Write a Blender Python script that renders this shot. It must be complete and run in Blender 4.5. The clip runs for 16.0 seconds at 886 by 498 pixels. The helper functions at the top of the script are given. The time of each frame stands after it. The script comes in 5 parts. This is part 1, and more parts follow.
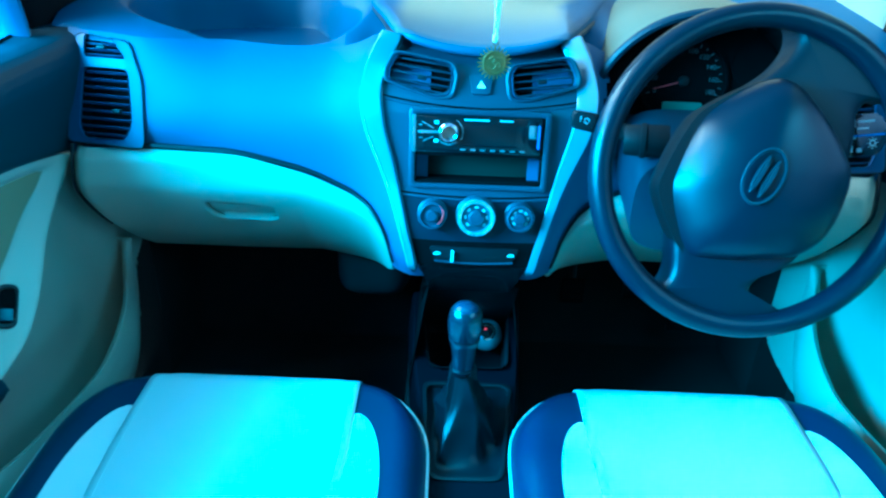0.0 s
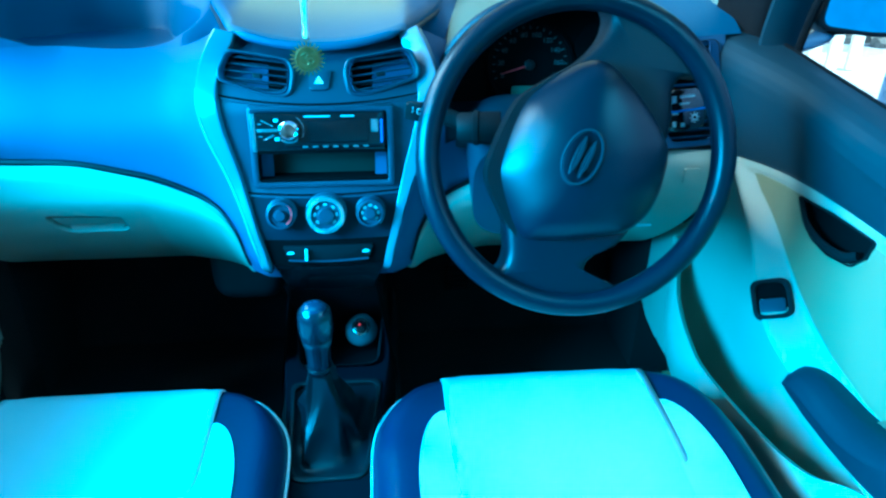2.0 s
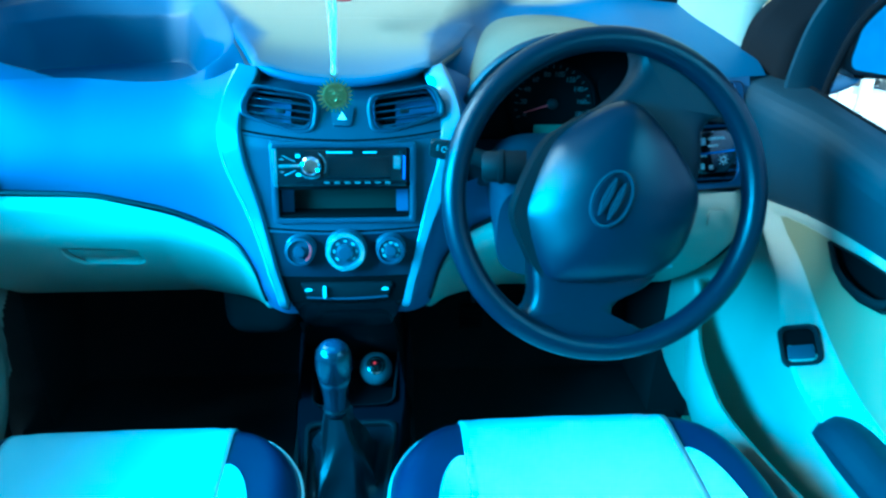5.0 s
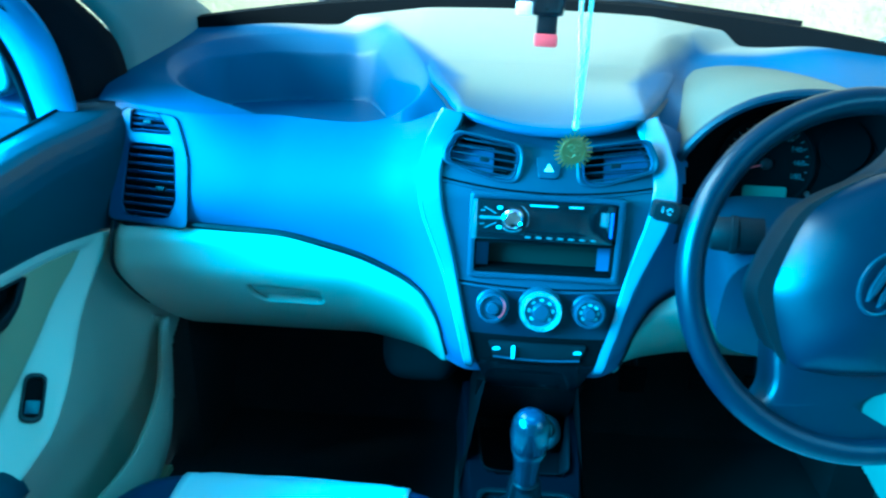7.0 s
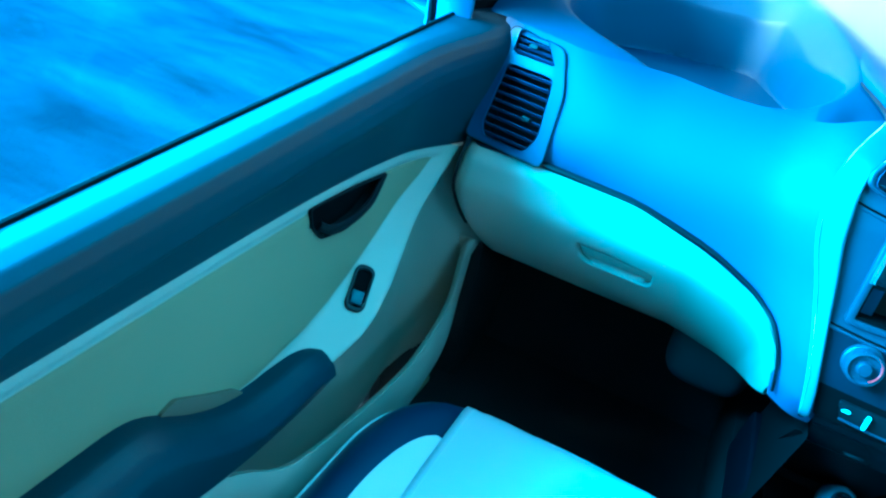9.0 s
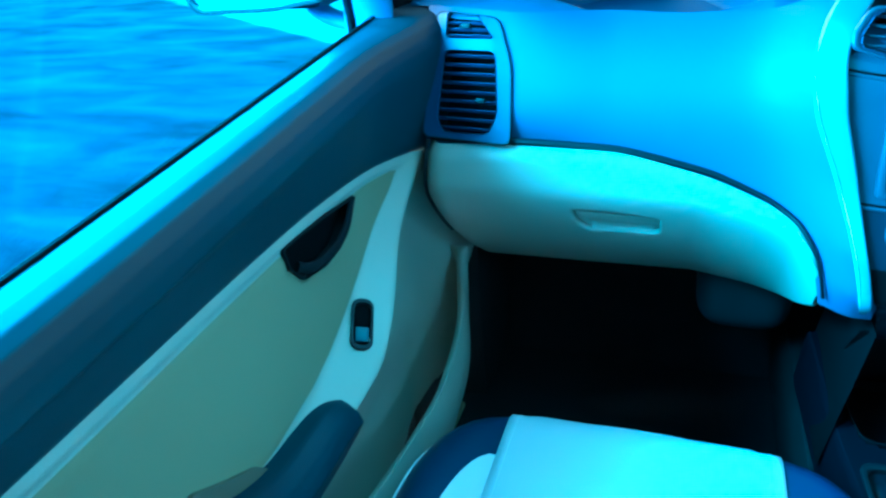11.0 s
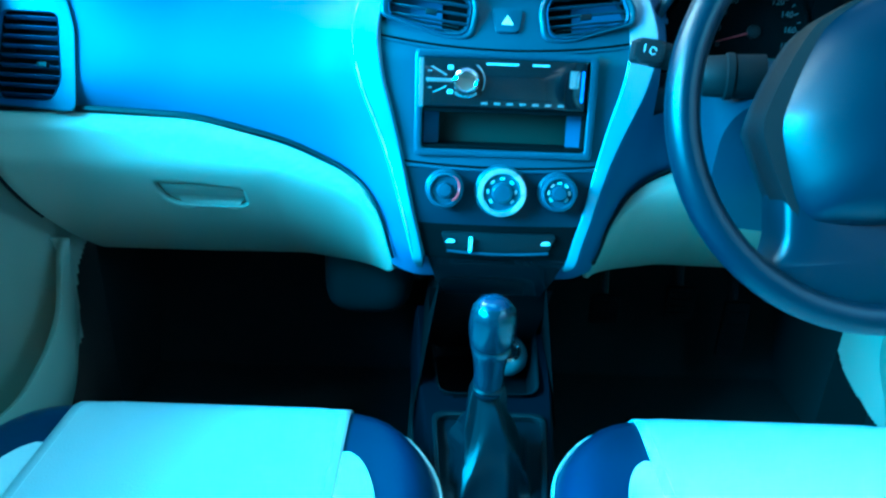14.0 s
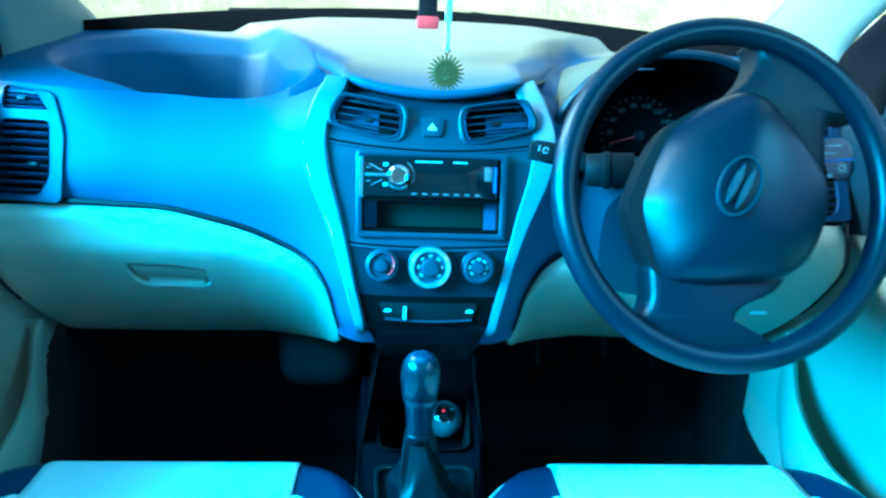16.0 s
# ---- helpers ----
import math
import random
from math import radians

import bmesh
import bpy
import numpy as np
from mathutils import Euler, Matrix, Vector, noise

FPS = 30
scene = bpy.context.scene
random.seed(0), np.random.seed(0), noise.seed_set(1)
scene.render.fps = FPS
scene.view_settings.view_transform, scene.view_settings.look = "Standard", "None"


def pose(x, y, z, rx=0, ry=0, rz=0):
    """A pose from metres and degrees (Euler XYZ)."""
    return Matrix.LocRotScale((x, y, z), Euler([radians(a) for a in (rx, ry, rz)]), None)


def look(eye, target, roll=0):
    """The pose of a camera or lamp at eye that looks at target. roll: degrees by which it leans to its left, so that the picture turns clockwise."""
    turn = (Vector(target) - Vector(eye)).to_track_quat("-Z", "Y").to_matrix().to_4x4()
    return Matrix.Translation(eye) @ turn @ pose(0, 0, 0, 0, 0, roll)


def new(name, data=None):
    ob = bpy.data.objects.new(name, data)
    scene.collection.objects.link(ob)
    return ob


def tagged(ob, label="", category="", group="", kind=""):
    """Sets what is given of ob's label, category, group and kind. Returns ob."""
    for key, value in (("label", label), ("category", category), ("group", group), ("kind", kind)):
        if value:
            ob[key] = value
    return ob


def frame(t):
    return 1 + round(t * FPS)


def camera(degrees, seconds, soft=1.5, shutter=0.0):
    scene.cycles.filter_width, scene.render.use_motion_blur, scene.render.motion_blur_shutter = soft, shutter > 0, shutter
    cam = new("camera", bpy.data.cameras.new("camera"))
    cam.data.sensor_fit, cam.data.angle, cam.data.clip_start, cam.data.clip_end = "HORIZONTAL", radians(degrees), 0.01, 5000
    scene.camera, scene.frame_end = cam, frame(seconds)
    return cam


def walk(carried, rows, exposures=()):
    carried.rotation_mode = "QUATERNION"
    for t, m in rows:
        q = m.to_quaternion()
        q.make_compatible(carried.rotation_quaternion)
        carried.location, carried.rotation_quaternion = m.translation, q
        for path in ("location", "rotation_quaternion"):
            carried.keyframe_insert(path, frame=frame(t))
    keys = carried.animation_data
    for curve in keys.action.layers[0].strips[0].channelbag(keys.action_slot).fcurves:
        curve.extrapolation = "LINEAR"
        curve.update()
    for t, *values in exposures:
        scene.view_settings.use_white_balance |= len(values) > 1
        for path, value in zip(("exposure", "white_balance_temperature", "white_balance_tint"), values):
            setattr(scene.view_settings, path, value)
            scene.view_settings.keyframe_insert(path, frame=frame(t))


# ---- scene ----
cam = camera(63.3, 16.0, soft=2.4, shutter=0.5)
METRES, EYE, TILT, LEAN, TURN = 1.2, 0.96, -28.0, -2.0, 1.0
ROWS = [
    (0.0, 0.0, 0.0, 0.0, 0.0, 0.0, -0.0),
    (0.5, 0.0174, 0.0051, 0.0013, -1.76, -0.14, 0.69),
    (1.0, 0.0421, 0.0031, 0.0043, -2.82, -0.67, 1.63),
    (1.5, 0.0715, 0.0004, 0.0044, -2.7, -0.62, 2.84),
    (2.0, 0.0979, 0.0003, 0.0027, -5.0, -1.06, 4.12),
    (2.5, 0.1294, -0.0012, 0.002, -5.3, -1.19, 5.26),
    (3.0, 0.1575, -0.0017, -0.0004, -6.78, -1.93, 6.37),
    (5.5, 0.049, 0.0296, 0.0172, -3.63, 3.07, 1.55),
    (6.0, 0.0174, 0.0488, 0.0232, -1.39, 4.32, 0.37),
    (6.5, -0.0082, 0.0621, 0.0345, 1.36, 4.72, -0.4),
    (7.0, -0.031, 0.0667, 0.0409, 2.55, 4.43, -1.25),
    (7.5, -0.0681, 0.0741, 0.0452, 5.83, 3.84, -3.04),
    (8.0, -0.0972, 0.0718, 0.0406, 9.64, 3.59, -6.76),
    (8.5, -0.1351, 0.0854, 0.0509, 13.69, 0.88, -12.11),
    (9.0, -0.1858, 0.1007, 0.056, 19.29, -4.1, -19.61),
    (11.5, -0.1939, 0.1689, 0.014, 14.45, 0.1, 5.44),
    (12.0, -0.1501, 0.1833, 0.0075, 9.9, -3.83, 11.27),
    (12.5, -0.1063, 0.202, -0.015, 10.71, -4.96, 11.64),
    (13.0, -0.0617, 0.2166, -0.0315, 7.88, -3.1, 5.82),
    (13.5, -0.0347, 0.218, -0.0545, 1.0, 1.14, 1.08),
    (14.0, -0.0204, 0.196, -0.0596, -0.52, 4.11, 0.32),
    (14.5, -0.0087, 0.1827, -0.0591, 0.15, 5.81, 1.11),
    (15.0, -0.0001, 0.1528, -0.0601, -1.3, 8.48, 1.48),
    (15.5, -0.0016, 0.1197, -0.0721, -1.34, 9.95, 0.7),
    (16.0, 0.0003, 0.0879, -0.1019, -3.66, 11.99, 1.61),
]
walk(cam, [(t, pose(-0.045, 0, EYE, TILT, LEAN, TURN) @ pose(METRES * x, METRES * y, METRES * z, 90 + pitch, roll, yaw)) for t, x, y, z, yaw, pitch, roll in ROWS],
     exposures=[(0.0, 1.78, 4330, -25), (3.0, 1.44, 4250, -25), (5.4, 1.68, 4270, -25), (6.5, 1.84, 4300, -25), (8.8, 2.12, 4270, -25), (11.5, 2.06, 4500, -25), (13.4, 1.98, 4720, -25), (14.6, 1.96, 4600, -25), (16.0, 2.0, 4480, -25)])

# ---- world, sun, added fill lamps ----
world = bpy.data.worlds.new("sky")
scene.world = world
world.use_nodes = True
wn = world.node_tree.nodes
sky = wn.new("ShaderNodeTexSky")
sky.sky_type, sky.sun_disc = "NISHITA", False
sky.sun_elevation, sky.sun_rotation = radians(42), radians(125)
world.node_tree.links.new(sky.outputs[0], wn["Background"].inputs[0])
wn["Background"].inputs[1].default_value = 0.15

sun_data = bpy.data.lights.new("sun", "SUN")
sun_data.energy, sun_data.angle, sun_data.color = 5.0, radians(0.5), (1.0, 0.93, 0.82)
sun = new("sun", sun_data)
sun.matrix_basis = look((4.3, -3.0, 4.7), (0, 0, 0))


def fill_lamp(name, eye, target, w, h, watts, colour, spread=180):
    """An added area lamp that stands in for sky light at an opening."""
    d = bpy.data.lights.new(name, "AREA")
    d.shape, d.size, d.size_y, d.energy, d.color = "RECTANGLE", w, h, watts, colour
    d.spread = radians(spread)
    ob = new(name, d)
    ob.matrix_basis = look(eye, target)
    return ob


# Unseen panel outside the left window, added in place of bright sky
fill_lamp("left_outdoor_fill", (-1.95, 0.08, 1.54), (0.32, 0.56, 0.52), 1.9, 1.4, 128.0, (1.0, 0.98, 0.97), 110)
# Added lamp that brightens the ledge under the left window
fill_lamp("door_ledge_fill", (-1.55, 1.20, 1.62), (-0.64, 0.30, 0.69), 1.2, 0.8, 8.0, (0.75, 0.92, 1.0), 50)
# Added lamp in the right opening, aimed across at the left door
fill_lamp("right_window_fill", (0.625, 0.36, 1.10), (-0.45, 0.45, 0.54), 0.60, 0.14, 1.00, (0.32, 0.76, 1.0))
# Added lamp high under the screen, narrowed onto the passenger seat
fill_lamp("windscreen_seat_fill", (-0.20, 0.76, 1.135), (-0.30, 0.58, 0.31), 0.60, 0.20, 0.50, (0.26, 0.76, 1.0), 90)

# ---- materials ----


def material(name, base, rough=0.5, metal=0.0, grain=0.0, grain_size=400.0, blotch=0.12, blotch_size=6.0, coat=0.0, emission=None, spec=0.5):
    """A surface with broad stains in colour and gloss, and a fine grain in relief."""
    m = bpy.data.materials.new(name)
    m.use_nodes = True
    nt = m.node_tree
    n, l = nt.nodes, nt.links
    b = n["Principled BSDF"]
    b.inputs["Roughness"].default_value, b.inputs["Metallic"].default_value = rough, metal
    b.inputs["Coat Weight"].default_value, b.inputs["Specular IOR Level"].default_value = coat, spec
    tc = n.new("ShaderNodeTexCoord")
    big = n.new("ShaderNodeTexNoise")
    big.inputs["Scale"].default_value, big.inputs["Detail"].default_value = blotch_size, 5.0
    l.new(tc.outputs["Object"], big.inputs["Vector"])
    ramp = n.new("ShaderNodeMix")
    ramp.data_type = "RGBA"
    ramp.inputs[6].default_value = (*[c * (1 - blotch) for c in base], 1)
    ramp.inputs[7].default_value = (*[min(1, c * (1 + blotch)) for c in base], 1)
    l.new(big.outputs[0], ramp.inputs[0])
    l.new(ramp.outputs[2], b.inputs["Base Color"])
    mr = n.new("ShaderNodeMapRange")
    mr.inputs[3].default_value, mr.inputs[4].default_value = max(0.02, rough - 0.09), min(1, rough + 0.09)
    l.new(big.outputs[0], mr.inputs[0])
    l.new(mr.outputs[0], b.inputs["Roughness"])
    if grain:
        fine = n.new("ShaderNodeTexNoise")
        fine.inputs["Scale"].default_value, fine.inputs["Detail"].default_value = grain_size, 3.0
        l.new(tc.outputs["Object"], fine.inputs["Vector"])
        bump = n.new("ShaderNodeBump")
        bump.inputs["Strength"].default_value, bump.inputs["Distance"].default_value = grain, 0.001
        l.new(fine.outputs[0], bump.inputs["Height"])
        l.new(bump.outputs[0], b.inputs["Normal"])
    if grain_size < 100:
        bump.inputs["Distance"].default_value = 0.02
    if emission:
        b.inputs["Emission Color"].default_value, b.inputs["Emission Strength"].default_value = (*emission[:3], 1), emission[3]
    return m


def wrinkled(m, size, depth, mid=0.0):
    """Adds slow, soft creases under the fine grain."""
    n, l = m.node_tree.nodes, m.node_tree.links
    old = n["Principled BSDF"].inputs["Normal"].links[0].from_node
    tc, nz, bp = n.new("ShaderNodeTexCoord"), n.new("ShaderNodeTexNoise"), n.new("ShaderNodeBump")
    nz.inputs["Scale"].default_value, nz.inputs["Detail"].default_value, nz.inputs["Distortion"].default_value = size, 0.5, 0.5
    bp.inputs["Strength"].default_value, bp.inputs["Distance"].default_value = 1.0, depth
    l.new(tc.outputs["Object"], nz.inputs["Vector"])
    l.new(nz.outputs[0], bp.inputs["Height"])
    l.new(bp.outputs[0], old.inputs["Normal"])
    return m


def clear_glass(name, tint, rough=0.0):
    m = bpy.data.materials.new(name)
    m.use_nodes = True
    n, l = m.node_tree.nodes, m.node_tree.links
    for k in list(n):
        if k.type == "BSDF_PRINCIPLED":
            n.remove(k)
    tr, gl, mx = n.new("ShaderNodeBsdfTransparent"), n.new("ShaderNodeBsdfGlossy"), n.new("ShaderNodeMixShader")
    tr.inputs[0].default_value = (*tint, 1)
    gl.inputs["Roughness"].default_value = rough
    mx.inputs[0].default_value = 0.04
    l.new(tr.outputs[0], mx.inputs[1])
    l.new(gl.outputs[0], mx.inputs[2])
    l.new(mx.outputs[0], n["Material Output"].inputs[0])
    return m


def light_graded(name, unlit_tone, lit_tone, rough):
    """Dash-top plastic with windscreen light painted in, along the glass and down the middle."""
    m = material(name, unlit_tone, rough, grain=0.3, grain_size=800, blotch=0.08, spec=0.4)
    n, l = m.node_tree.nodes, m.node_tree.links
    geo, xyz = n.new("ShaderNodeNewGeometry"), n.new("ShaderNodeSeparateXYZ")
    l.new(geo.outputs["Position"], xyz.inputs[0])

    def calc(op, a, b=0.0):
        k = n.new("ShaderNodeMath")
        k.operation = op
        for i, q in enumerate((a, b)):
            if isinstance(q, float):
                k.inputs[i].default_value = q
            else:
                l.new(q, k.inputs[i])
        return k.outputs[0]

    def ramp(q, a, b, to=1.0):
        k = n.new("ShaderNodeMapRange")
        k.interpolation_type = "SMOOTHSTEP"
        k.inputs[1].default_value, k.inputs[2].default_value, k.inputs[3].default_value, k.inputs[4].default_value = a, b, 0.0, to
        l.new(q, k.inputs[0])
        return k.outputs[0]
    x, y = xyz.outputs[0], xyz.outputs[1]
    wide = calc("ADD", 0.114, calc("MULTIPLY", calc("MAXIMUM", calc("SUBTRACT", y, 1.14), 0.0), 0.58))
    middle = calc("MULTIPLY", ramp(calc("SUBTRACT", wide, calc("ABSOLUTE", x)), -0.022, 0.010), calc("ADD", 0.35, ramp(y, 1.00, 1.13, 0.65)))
    lit_mix = calc("MAXIMUM", middle, ramp(y, 1.370, 1.402, 0.85))
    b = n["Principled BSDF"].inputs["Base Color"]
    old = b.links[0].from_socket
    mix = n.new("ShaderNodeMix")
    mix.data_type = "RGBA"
    l.new(lit_mix, mix.inputs[0])
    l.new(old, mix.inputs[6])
    mix.inputs[7].default_value = (*lit_tone, 1)
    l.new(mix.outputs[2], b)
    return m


DASH = material("grey_blue_dash_plastic", (0.055, 0.094, 0.178), 0.62, grain=0.25, grain_size=900, blotch=0.07, spec=0.28)
PAD = material("dash_lip_plastic", (0.030, 0.080, 0.150), 0.5, grain=0.3, grain_size=800, blotch=0.08)
# Second colour paints the dash top as windscreen light makes it look
TOP = light_graded("light_graded_dash_top", (0.026, 0.074, 0.150), (0.22, 0.205, 0.145), 0.50)
# Warm grey puts the sky light from above into the hood's colour
HOOD = material("sky_warmed_hood_plastic", (0.098, 0.108, 0.080), 0.46, grain=0.3, grain_size=800, blotch=0.10)
# Dash plastic darkened: the corner panels' shade is in the colour
END = material("shaded_corner_dash_plastic", (0.024, 0.048, 0.112), 0.48, grain=0.25, grain_size=900, blotch=0.08)
STACK = material("dark_stack_plastic", (0.014, 0.045, 0.070), 0.38, grain=0.2, grain_size=900, blotch=0.08)
BEIGE = material("beige_plastic", (0.36, 0.355, 0.28), 0.46, grain=0.3, grain_size=700, blotch=0.06)
# Greenish light from the right is put into this khaki
BEIGE_DARK = material("side_lit_cloth_insert", (0.215, 0.195, 0.105), 0.75, grain=0.5, grain_size=1200, blotch=0.08)
VINYL = material("ivory_vinyl", (0.50, 0.51, 0.52), 0.46, grain=0.35, grain_size=500, blotch=0.07, spec=0.3)
VINYL_PALE = material("pale_ivory_vinyl", (0.58, 0.58, 0.57), 0.46, grain=0.35, grain_size=500, blotch=0.06, spec=0.3)
VINYL_DARK = material("navy_black_vinyl", (0.007, 0.017, 0.047), 0.32, grain=0.35, grain_size=500, blotch=0.15)
for vinyl in (VINYL, VINYL_PALE, VINYL_DARK):
    wrinkled(vinyl, 7.0, 0.0035)
BLACK = material("black_plastic", (0.007, 0.008, 0.010), 0.50, grain=0.15, grain_size=900, blotch=0.2, spec=0.25)
MATT = material("matt_black_duct", (0.003, 0.0035, 0.004), 0.9, blotch=0.2, spec=0.05)
DARK_TRIM = material("charcoal_door_plastic", (0.016, 0.029, 0.040), 0.50, grain=0.12, grain_size=800, blotch=0.12, spec=0.28)
WHEEL = material("charcoal_wheel_urethane", (0.0034, 0.0082, 0.0160), 0.35, grain=0.12, grain_size=900, blotch=0.1, spec=0.36)
CONSOLE = material("black_console_plastic", (0.0022, 0.0040, 0.0070), 0.48, grain=0.2, grain_size=900, blotch=0.12, spec=0.07)
STALK = material("matt_black_stalk", (0.006, 0.007, 0.008), 0.6, blotch=0.2, spec=0.12)
GRIP = material("shaded_brown_plastic", (0.11, 0.09, 0.055), 0.7, grain=0.3, grain_size=700, blotch=0.15)
POCKET = material("dull_green_grey_panel", (0.015, 0.019, 0.013), 0.6, grain=0.3, grain_size=700, blotch=0.15)
SILVERED = material("pale_silver_plastic", (0.36, 0.39, 0.43), 0.24, metal=0.25, blotch=0.08)
ARMREST = material("dark_teal_vinyl", (0.008, 0.019, 0.030), 0.50, grain=0.35, grain_size=500, blotch=0.12, spec=0.3)
PILLAR = material("grey_green_pillar_plastic", (0.185, 0.215, 0.180), 0.6, grain=0.4, grain_size=700, blotch=0.12)
WHEEL_BACK = material("dull_wheel_plastic", (0.006, 0.010, 0.015), 0.45, grain=0.2, grain_size=900, blotch=0.1, spec=0.25)
BODY = material("blue_grey_body_paint", (0.10, 0.17, 0.30), 0.30, blotch=0.06, coat=0.4)
RUBBLE = material("grey_rubble", (0.16, 0.16, 0.15), 0.9, grain=1.0, grain_size=60, blotch=0.5, blotch_size=14)
EMBLEM = material("dull_silver_emblem", (0.028, 0.045, 0.062), 0.32, metal=0.3, blotch=0.1)
HEATER = material("dull_grey_heater_plastic", (0.022, 0.032, 0.037), 0.6, grain=0.2, grain_size=700, blotch=0.15)
# Bright tone for the painted glint on one silver strip
EDGE = material("strip_edge_glint", (0.66, 0.69, 0.72), 0.18, metal=0.5, blotch=0.05)
SHROUD = material("dark_blue_grey_plastic", (0.010, 0.020, 0.034), 0.42, grain=0.2, grain_size=900, blotch=0.1, spec=0.3)
DIAL_RING = material("bright_dial_metal", (0.85, 0.87, 0.90), 0.16, metal=0.80, blotch=0.25, blotch_size=160)
CLIMATE = material("near_black_heater_panel", (0.006, 0.014, 0.024), 0.34, grain=0.15, grain_size=900, blotch=0.1, spec=0.3)
KNOB = material("dark_glossy_knob", (0.008, 0.014, 0.022), 0.24, blotch=0.15, coat=0.2)
CAP = material("dark_blue_cap", (0.018, 0.024, 0.050), 0.26, blotch=0.2, blotch_size=120)
GLOSS = material("gloss_black_plastic", (0.008, 0.009, 0.011), 0.10, blotch=0.1, coat=0.5)
SILVER = material("silver_painted_trim", (0.20, 0.25, 0.30), 0.25, metal=0.30, blotch=0.05, spec=0.7)
CHROME = material("chrome", (0.82, 0.83, 0.85), 0.12, metal=1.0, blotch=0.03)
SATIN = material("satin_metal", (0.66, 0.68, 0.71), 0.22, metal=0.85, blotch=0.08)
LEATHER = material("black_leather", (0.004, 0.006, 0.009), 0.38, grain=0.15, grain_size=350, blotch=0.2, spec=0.30)
CARPET = material("black_carpet", (0.017, 0.021, 0.022), 0.95, grain=1.0, grain_size=700, blotch=0.3, spec=0.05)
HEADLINER = material("grey_beige_headliner", (0.55, 0.53, 0.48), 0.9, grain=0.4, grain_size=900, blotch=0.05)
WHITE = material("white_print", (0.82, 0.82, 0.80), 0.5, blotch=0.04)
GREY_PRINT = material("grey_print", (0.50, 0.52, 0.53), 0.5, blotch=0.04)
# Grey print darkened; the hood's shade is in its colour
DIAL_PRINT = material("hood_shaded_dial_print", (0.10, 0.105, 0.11), 0.6, blotch=0.1, spec=0.1)
RED = material("red_plastic", (0.55, 0.06, 0.07), 0.4, blotch=0.08)
BLUE_PRINT = material("blue_plastic", (0.06, 0.16, 0.55), 0.35, blotch=0.08)
LCD = material("grey_green_lcd", (0.13, 0.20, 0.15), 0.35, blotch=0.06)
BRASS = material("aged_brass", (0.20, 0.15, 0.05), 0.42, metal=0.6, blotch=0.25, blotch_size=80)
CORD = material("pale_yellow_cord", (0.88, 0.84, 0.66), 0.8, grain=0.8, grain_size=900, blotch=0.1)
RUBBER = material("black_rubber", (0.005, 0.005, 0.006), 0.8, blotch=0.2, spec=0.08)
MIRROR = material("mirror_glass", (0.9, 0.92, 0.93), 0.02, metal=1.0, blotch=0.01)
CONCRETE = material("grey_concrete", (0.40, 0.41, 0.42), 0.85, grain=0.6, grain_size=40, blotch=0.45, blotch_size=0.9)


def stained(m, dark, pale, size, stretch):
    """Broad streaky stains between two colours."""
    n, l = m.node_tree.nodes, m.node_tree.links
    tc, mp, a, b = n.new("ShaderNodeTexCoord"), n.new("ShaderNodeMapping"), n.new("ShaderNodeTexNoise"), n.new("ShaderNodeTexNoise")
    mp.inputs["Scale"].default_value, mp.inputs["Rotation"].default_value = stretch, (0, 0, 0.5)
    a.inputs["Scale"].default_value, a.inputs["Detail"].default_value, a.inputs["Roughness"].default_value = size, 4.0, 0.5
    a.inputs["Distortion"].default_value = 0.6
    b.inputs["Scale"].default_value, b.inputs["Detail"].default_value = size * 9, 6.0
    ramp, mix = n.new("ShaderNodeValToRGB"), n.new("ShaderNodeMath")
    mix.operation = "MULTIPLY_ADD"
    mix.inputs[1].default_value = 0.16
    ramp.color_ramp.elements[0].position, ramp.color_ramp.elements[1].position = 0.40, 0.78
    ramp.color_ramp.elements[0].color, ramp.color_ramp.elements[1].color = (*dark, 1), (*pale, 1)
    l.new(tc.outputs["Object"], mp.inputs[0])
    l.new(mp.outputs[0], a.inputs["Vector"])
    l.new(mp.outputs[0], b.inputs["Vector"])
    l.new(b.outputs[0], mix.inputs[0])
    l.new(a.outputs[0], mix.inputs[2])
    l.new(mix.outputs[0], ramp.inputs[0])
    l.new(ramp.outputs[0], n["Principled BSDF"].inputs["Base Color"])
    return m


stained(CONCRETE, (0.24, 0.245, 0.26), (0.66, 0.67, 0.69), 0.9, (1.0, 2.6, 1.0))
PLASTER = material("rough_blue_grey_plaster", (0.17, 0.24, 0.38), 0.9, grain=1.0, grain_size=30, blotch=0.5, blotch_size=22)
STONE = material("pale_stone_wall", (0.33, 0.265, 0.155), 0.9, grain=1.0, grain_size=14, blotch=0.5, blotch_size=3.5)
GATE_PAINT = material("weathered_white_paint", (0.55, 0.56, 0.54), 0.6, grain=0.3, grain_size=60, blotch=0.15)
GLASS = clear_glass("window_glass", (0.93, 0.97, 0.96))
TINTED = clear_glass("blue_tinted_glass", (0.40, 0.77, 1.0))

# ---- mesh helpers ----


def smooth_edges(bm, angle=38):
    for f in bm.faces:
        f.smooth = True
    for e in bm.edges:
        if len(e.link_faces) == 2 and e.calc_face_angle(0) > radians(angle):
            e.smooth = False


def part(name, bm, mat, parent=None, label="", angle=38):
    """Links a bmesh as one mesh object, in world coordinates, under a thing or a part."""
    bmesh.ops.recalc_face_normals(bm, faces=bm.faces)
    smooth_edges(bm, angle)
    me = bpy.data.meshes.new(name)
    bm.to_mesh(me)
    bm.free()
    me.materials.append(mat)
    ob = new(name, me)
    if parent:
        ob.parent = parent
        if parent.type == "EMPTY":
            ob.matrix_parent_inverse = parent.matrix_basis.inverted()
    if label:
        tagged(ob, label)
    return ob


